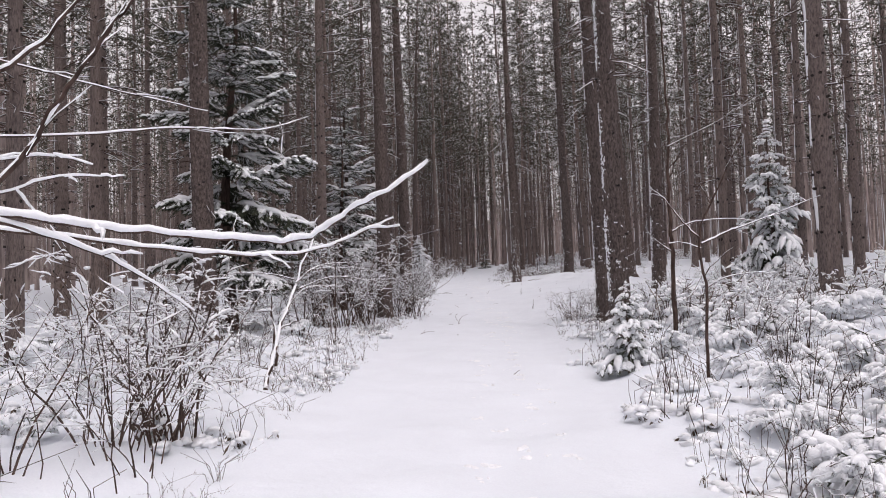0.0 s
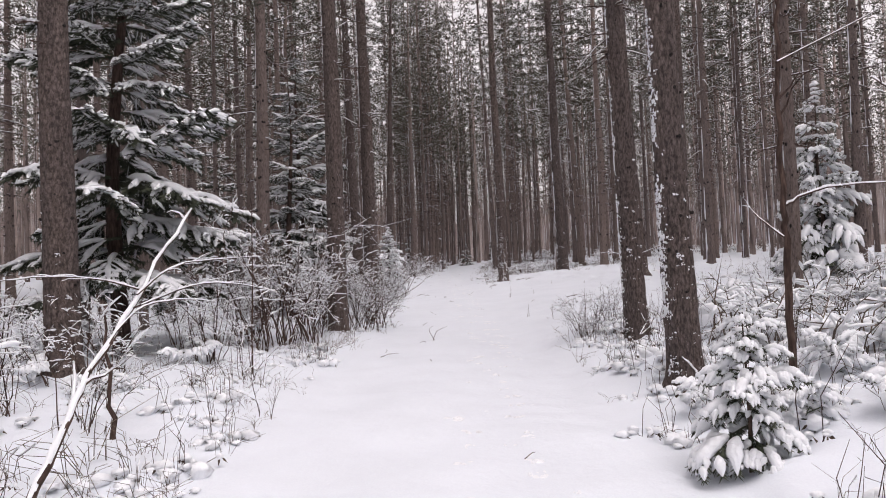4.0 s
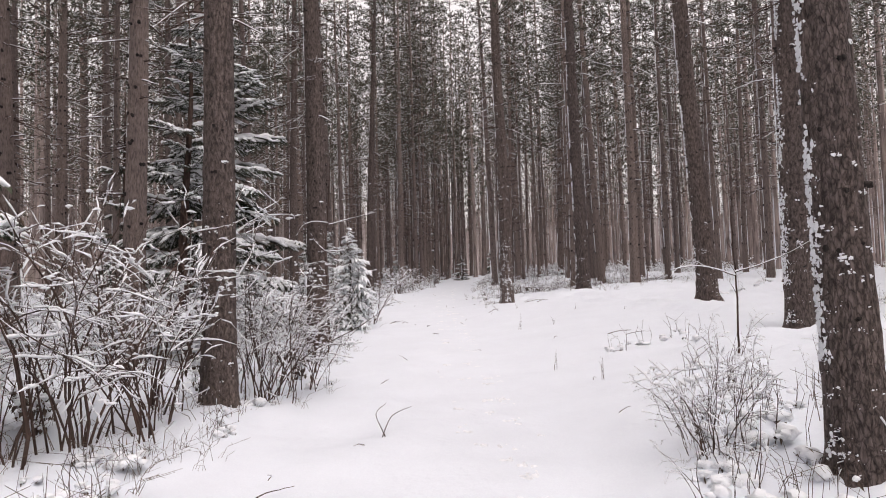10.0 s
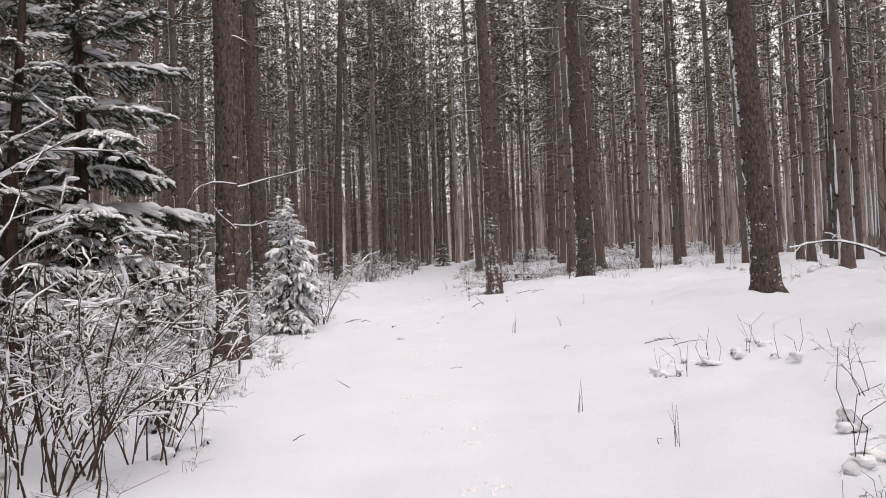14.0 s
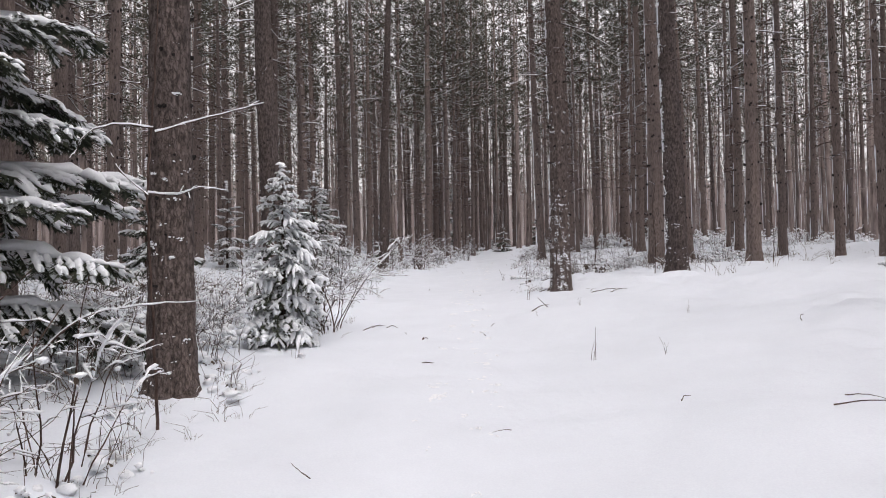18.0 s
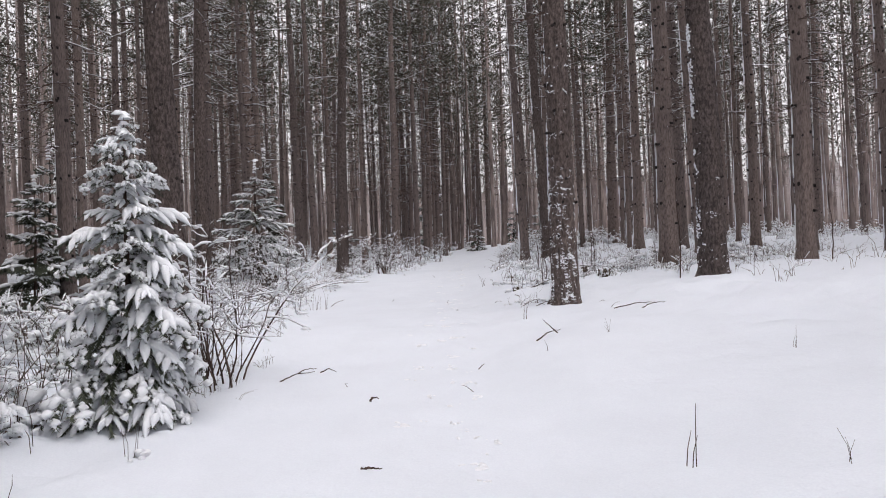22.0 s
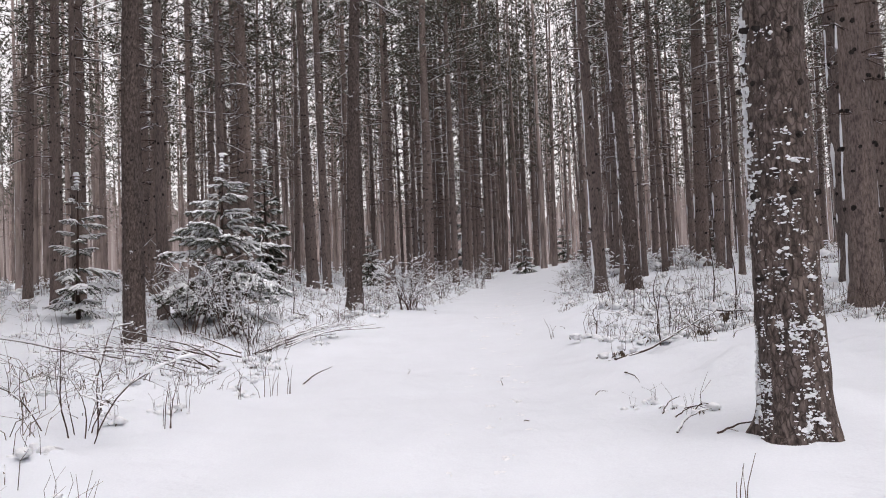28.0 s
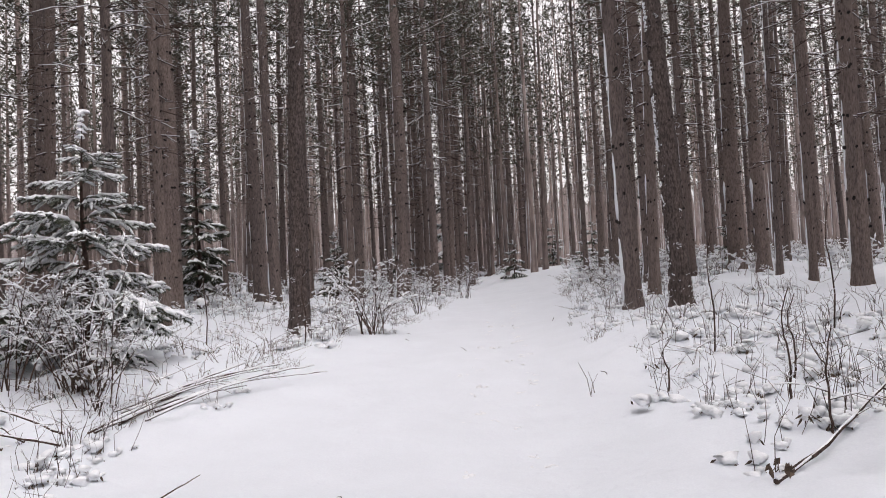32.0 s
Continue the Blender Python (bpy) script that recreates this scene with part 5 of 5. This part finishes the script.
def laden_herb(rng):
    """Low plants bowed under lobes of snow, with dark leaves showing beneath."""
    b = Buf()
    for k in range(rng.choice((5, 6, 8))):
        a, d, h = rng.uniform(0, 6.283), rng.uniform(0.02, 0.28), rng.uniform(-0.01, 0.07)
        c = Vector((math.cos(a) * d, math.sin(a) * d, h))
        b.tube([Vector((c.x * 0.5, c.y * 0.5, -0.03)), c], [0.004, 0.003], 3, 0, False)
        g = rng.uniform(0.025, 0.085)
        b.heap(c, g * 1.1, g * rng.uniform(0.4, 0.7), rng, 1, 7)
        if rng.random() < 0.6:
            b.heap(c + Vector((rng.uniform(-1, 1) * g, rng.uniform(-1, 1) * g, -0.3 * g)), g * 0.8, g * 0.25, rng, 1, 7)
        for e in range(2):
            o = c + Vector((rng.uniform(-0.8, 0.8) * g, rng.uniform(-0.8, 0.8) * g, -0.25 * g))
            v = Vector((rng.gauss(0, 0.8), rng.gauss(0, 0.8), -1)).normalized() * rng.uniform(0.05, 0.11)
            t = v.cross(Vector((rng.gauss(0, 1), rng.gauss(0, 1), 0.3))).normalized() * 0.011
            b.tri(o, o + v * 0.5 + t, o + v, 2)
            b.tri(o, o + v, o + v * 0.5 - t, 2)
        if rng.random() < 0.5:
            o = c * 0.7
            b.tube([Vector((o.x, o.y, -0.03)), o + Vector((rng.gauss(0, 0.05), rng.gauss(0, 0.05), 0.2)), o + Vector((rng.gauss(0, 0.12), rng.gauss(0, 0.12), rng.uniform(0.25, 0.5)))], [0.0035, 0.003, 0.0018], 3, 0, False)
    return b


def strewn(name, label, category, kinds, spots, mats):
    """Many small plants in one object; spots: x, y, turn, scale."""
    verts, faces, ks, o = [], [], [], 0
    packs = [(np.array([tuple(q) for q in b.v]), b.f, b.k) for b in kinds]
    for i, (x, y, a, g) in enumerate(spots):
        tv, tf, tk = packs[i % len(packs)]
        c, s = math.cos(a) * g, math.sin(a) * g
        verts.append(np.stack([tv[:, 0] * c - tv[:, 1] * s + x, tv[:, 0] * s + tv[:, 1] * c + y, tv[:, 2] * g + ground(x, y)], -1))
        faces += [tuple(o + e for e in f) for f in tf]
        ks += tk
        o += len(tv)
    me = bpy.data.meshes.new(name)
    me.from_pydata(np.concatenate(verts).tolist(), [], faces)
    for mt in mats:
        me.materials.append(mt)
    me.polygons.foreach_set("material_index", ks)
    me.polygons.foreach_set("use_smooth", [k == 1 for k in ks])
    me.update()
    tagged(new(name, me), label, category, kind="stuff")


rng = random.Random(21)
spots, herbs = [], []
CLEAR = ((2.66, 10.28, 0.8), (2.2, 9.4, 0.6), (-1.08, 31.3, 0.8), (2.0, 8.4, 0.5))


def patchy(x, y, scale, least):
    return noise.noise((x * scale, y * scale, 11.3)) > least and all((x - a) ** 2 + (y - q) ** 2 > r * r for a, q, r in CLEAR)


while len(spots) < 1750:
    y = rng.uniform(-1, 70)
    left = rng.random() < 0.5
    d = rng.expovariate(0.36) - 0.1 + (0.5 if left and 36 < y < 52 else 0)
    x = float(left_edge(y)) - d if left else float(right_edge(y)) + d
    if not left and 36.5 < y < 48:
        x += 0.5
    if not left and 36 < y < 42.3 and x < 7:
        continue
    if not left and 21 < y < 36.5 or not left and y < 15 and rng.random() < 0.55 or not left and 42 < y < 58 and rng.random() < 0.6 or not patchy(x, y, 0.9, -0.05):
        continue
    spots.append((x, y, rng.uniform(0, 6.28), rng.uniform(0.4, 1.3) * min(0.6 + 0.5 * max(d, 0), 1.1)))
for k in range(110):
    # the brown fringe along the pines past the clearing
    x, y = rng.uniform(4.6, 13.0), rng.gauss(43.9, 1.2)
    if y > 42.2:
        spots.append((x, y, rng.uniform(0, 6.28), rng.uniform(0.6, 1.3)))
while len(herbs) < 620:
    y = rng.uniform(0, 56)
    left = rng.random() < 0.45
    d = rng.expovariate(0.45) + 0.1
    x = float(left_edge(y)) - d if left else float(right_edge(y)) + d
    if not left and 21.5 < y < 42.3 and d < 3.5 or not patchy(x, y, 0.7, -0.15):
        continue
    herbs.append((x, y, rng.uniform(0, 6.28), rng.uniform(0.5, 1.2)))
for k in range(130):
    y = rng.uniform(2.5, 13)
    x = float(right_edge(y)) + rng.uniform(0.1, 3.2)
    if patchy(x, y, 1.2, -0.1):
        herbs.append((x, y, rng.uniform(0, 6.28), rng.uniform(0.7, 1.5)))
for k in range(95):
    x, y = rng.uniform(2.9, 5.8), rng.uniform(11.5, 20)
    if x > float(right_edge(y)) and patchy(x, y, 1.0, -0.3):
        herbs.append((x, y, rng.uniform(0, 6.28), rng.uniform(0.7, 1.4)))
for x, y in ((4.6, 25.3), (4.9, 25.1), (5.3, 25.2), (5.7, 25.6), (4.3, 24.9), (5.6, 24.6), (6.2, 25.0)):
    herbs.append((x, y, rng.uniform(0, 6.28), 0.9))
for k in range(170):
    x, y = rng.uniform(-6.5, -1.5), rng.uniform(28.6, 36)
    if patchy(x, y, 0.7, -0.5):
        herbs.append((x, y, rng.uniform(0, 6.28), rng.uniform(0.8, 1.6)))
for k in range(130):
    x, y = rng.uniform(4.4, 11.5), rng.gauss(45.2, 1.9)
    if y > 42.4:
        herbs.append((x, y, rng.uniform(0, 6.28), rng.uniform(0.8, 1.5)))
for x, y, g in ((3.27, 39.18, 0.5), (3.36, 38.8, 0.6), (3.42, 38.6, 0.5), (3.6, 38.5, 0.7), (3.05, 39.16, 0.4), (4.3, 21.6, 1.3), (4.6, 21.9, 1.2)):
    herbs.append((x, y, rng.uniform(0, 6.28), g))
strewn("dry_weeds", "dry brown weed stalks poking through snow", "weeds", [weed(rng) for k in range(12)], spots, (STRAW, CLUNG))
strewn("snowy_herbs", "low plants bowed under small heaps of snow", "herbs", [laden_herb(rng) for k in range(10)], herbs, (TWIG, CLUNG, LEAF))


def brush(rng):
    """Low snowy brush: thin bent stems with twigs and lumps of snow."""
    b = Buf()
    for k in range(rng.choice((6, 8, 10))):
        h, a, ln = rng.uniform(0.3, 1.0), rng.uniform(0, 6.283), rng.uniform(0.1, 0.7)
        p = Vector((rng.uniform(-0.3, 0.3), rng.uniform(-0.3, 0.3), -0.05))
        pts = [p, p + Vector((math.cos(a) * ln * 0.3 * h, math.sin(a) * ln * 0.3 * h, 0.55 * h)), p + Vector((math.cos(a) * ln * h, math.sin(a) * ln * h, h * rng.uniform(0.75, 1)))]
        b.tube(pts, [0.010, 0.008, 0.004], 3, 0, False)
        for e in range(4):
            c = pts[1].lerp(pts[2], rng.random())
            d = Vector((rng.gauss(0, 1), rng.gauss(0, 1), rng.gauss(0.1, 0.5))).normalized() * rng.uniform(0.1, 0.3)
            g = Vector((0, 0, 0.009))
            b.tri(c - g, c + g, c + d, 0)
            if rng.random() < 0.6:
                b.tube([c + d * 0.1 + g, c + d * 0.6 + g * 1.6, c + d * 0.95 + g], [0.010, rng.uniform(0.016, 0.034), 0.008], 4, 1, False)
    for k in range(8):
        g = rng.uniform(0.06, 0.17)
        b.heap(Vector((rng.uniform(-0.5, 0.5), rng.uniform(-0.5, 0.5), rng.uniform(0.0, 0.35))), g, g * 0.5, rng, 1, 5)
    return b


thick = []
for k in range(60):
    x, y = rng.uniform(-7.0, -1.9), rng.uniform(28.9, 36)
    if all((x - a) ** 2 + (y - q) ** 2 > 0.8 for a, q in ((-1.08, 31.3), (-1.52, 28.35), (-2.75, 36.7))):
        thick.append((x, y, rng.uniform(0, 6.28), rng.uniform(0.5, 0.95)))
for k in range(45):
    x, y = rng.uniform(4.9, 12.5), rng.uniform(10.5, 18)
    if x > float(right_edge(y)) + 1.4 and all((x - a) ** 2 + (y - q) ** 2 > 0.4 for a, q in pines):
        thick.append((x, y, rng.uniform(0, 6.28), rng.uniform(0.7, 1.35)))
while len(thick) < 1440:
    y = rng.uniform(46, 104)
    x = rng.uniform(-22, 30)
    if left_edge(y) - 0.6 < x < right_edge(y) + (30 if y < 51 else 3 if y < 55 else 0.5) or noise.noise((x * 0.25, y * 0.25, 4.4)) < -0.25 or any((x - c) ** 2 + (y - d) ** 2 < 0.12 for c, d in pines[:28]):
        continue
    thick.append((x, y, rng.uniform(0, 6.28), rng.uniform(0.5, 1.15) * (0.5 if y < 58 else 1.0)))
strewn("forest_brush", "low brown brush laden with snow under the pines", "brush", [brush(rng) for k in range(10)], thick, (STRAW, CLUNG))
# upright stalks on the open snow
lone = [(3.19, 29.45, 1.0, 0.9), (3.97, 29.06, 0.4, 0.6), (3.0, 36.1, 1.2, 0.8), (4.4, 24.6, 0.3, 0.9), (3.4, 22.4, 2.1, 0.8), (3.0, 24.0, 1.1, 0.8), (5.1, 31.9, 0.7, 0.5), (2.9, 33.2, 0.9, 0.4), (3.7, 33.6, 2.9, 0.4)]


def stalks(rng):
    """A few thin bare stalks from one foot."""
    q = Buf()
    for k in range(rng.choice((2, 3, 4))):
        h, a, ln = rng.uniform(0.2, 0.5), rng.uniform(0, 6.283), rng.uniform(0.02, 0.15)
        p = Vector((rng.uniform(-0.05, 0.05), rng.uniform(-0.05, 0.05), -0.03))
        q.tube([p, p + Vector((math.cos(a) * ln * 0.3, math.sin(a) * ln * 0.3, 0.55 * h)), p + Vector((math.cos(a) * ln, math.sin(a) * ln, h))], [0.004, 0.0032, 0.0018], 4, 0, False)
    return q


lone += [(-1.22, 41.1, 0.3, 1.0), (-1.12, 41.15, 1.3, 0.9), (-0.95, 41.3, 2.3, 1.0), (-1.5, 40.9, 0.9, 0.9), (2.98, 45.7, 0.4, 1.2), (-1.55, 39.0, 1.9, 1.2), (-1.75, 36.3, 1.1, 1.0), (-0.9, 36.4, 1.1, 0.7)]
strewn("snow_stalks", "thin dead stalks standing in the open snow", "weeds", [stalks(rng) for k in range(6)], lone, (TWIG, CLUNG))

# crumbs of snow kicked up along the line of prints
crumbs = []
for k in range(5):
    q = Buf()
    for e in range(rng.choice((3, 4, 6))):
        q.dome(Vector((rng.uniform(-0.06, 0.06), rng.uniform(-0.08, 0.08), 0.002)), Vector((0, 0, 1)), Vector((0, 1, 0)), rng.uniform(0.015, 0.04), rng.uniform(0.018, 0.055), rng.uniform(0.008, 0.018), rng, 1, 6)
    crumbs.append(q)
trail = []
y = 0.5
while y < 60:
    cx = float(np.interp(y, (0, 10, 20, 30, 38, 50, 60), (0.55, 0.95, 1.75, 1.75, 1.75, 2.3, 3.1)))
    for side, share in ((0.12, 0.55), (-0.45, 0.22)):
        if rng.random() < share:
            trail.append((cx + side + rng.gauss(0, 0.12), y + rng.uniform(-0.2, 0.2), rng.uniform(0, 6.28), rng.uniform(0.5, 1.3)))
    y += rng.uniform(0.11, 0.25)
strewn("snow_crumbs", "small white crumbs of snow along animal tracks", "snow", crumbs, trail, (SNOW, CRUMB))
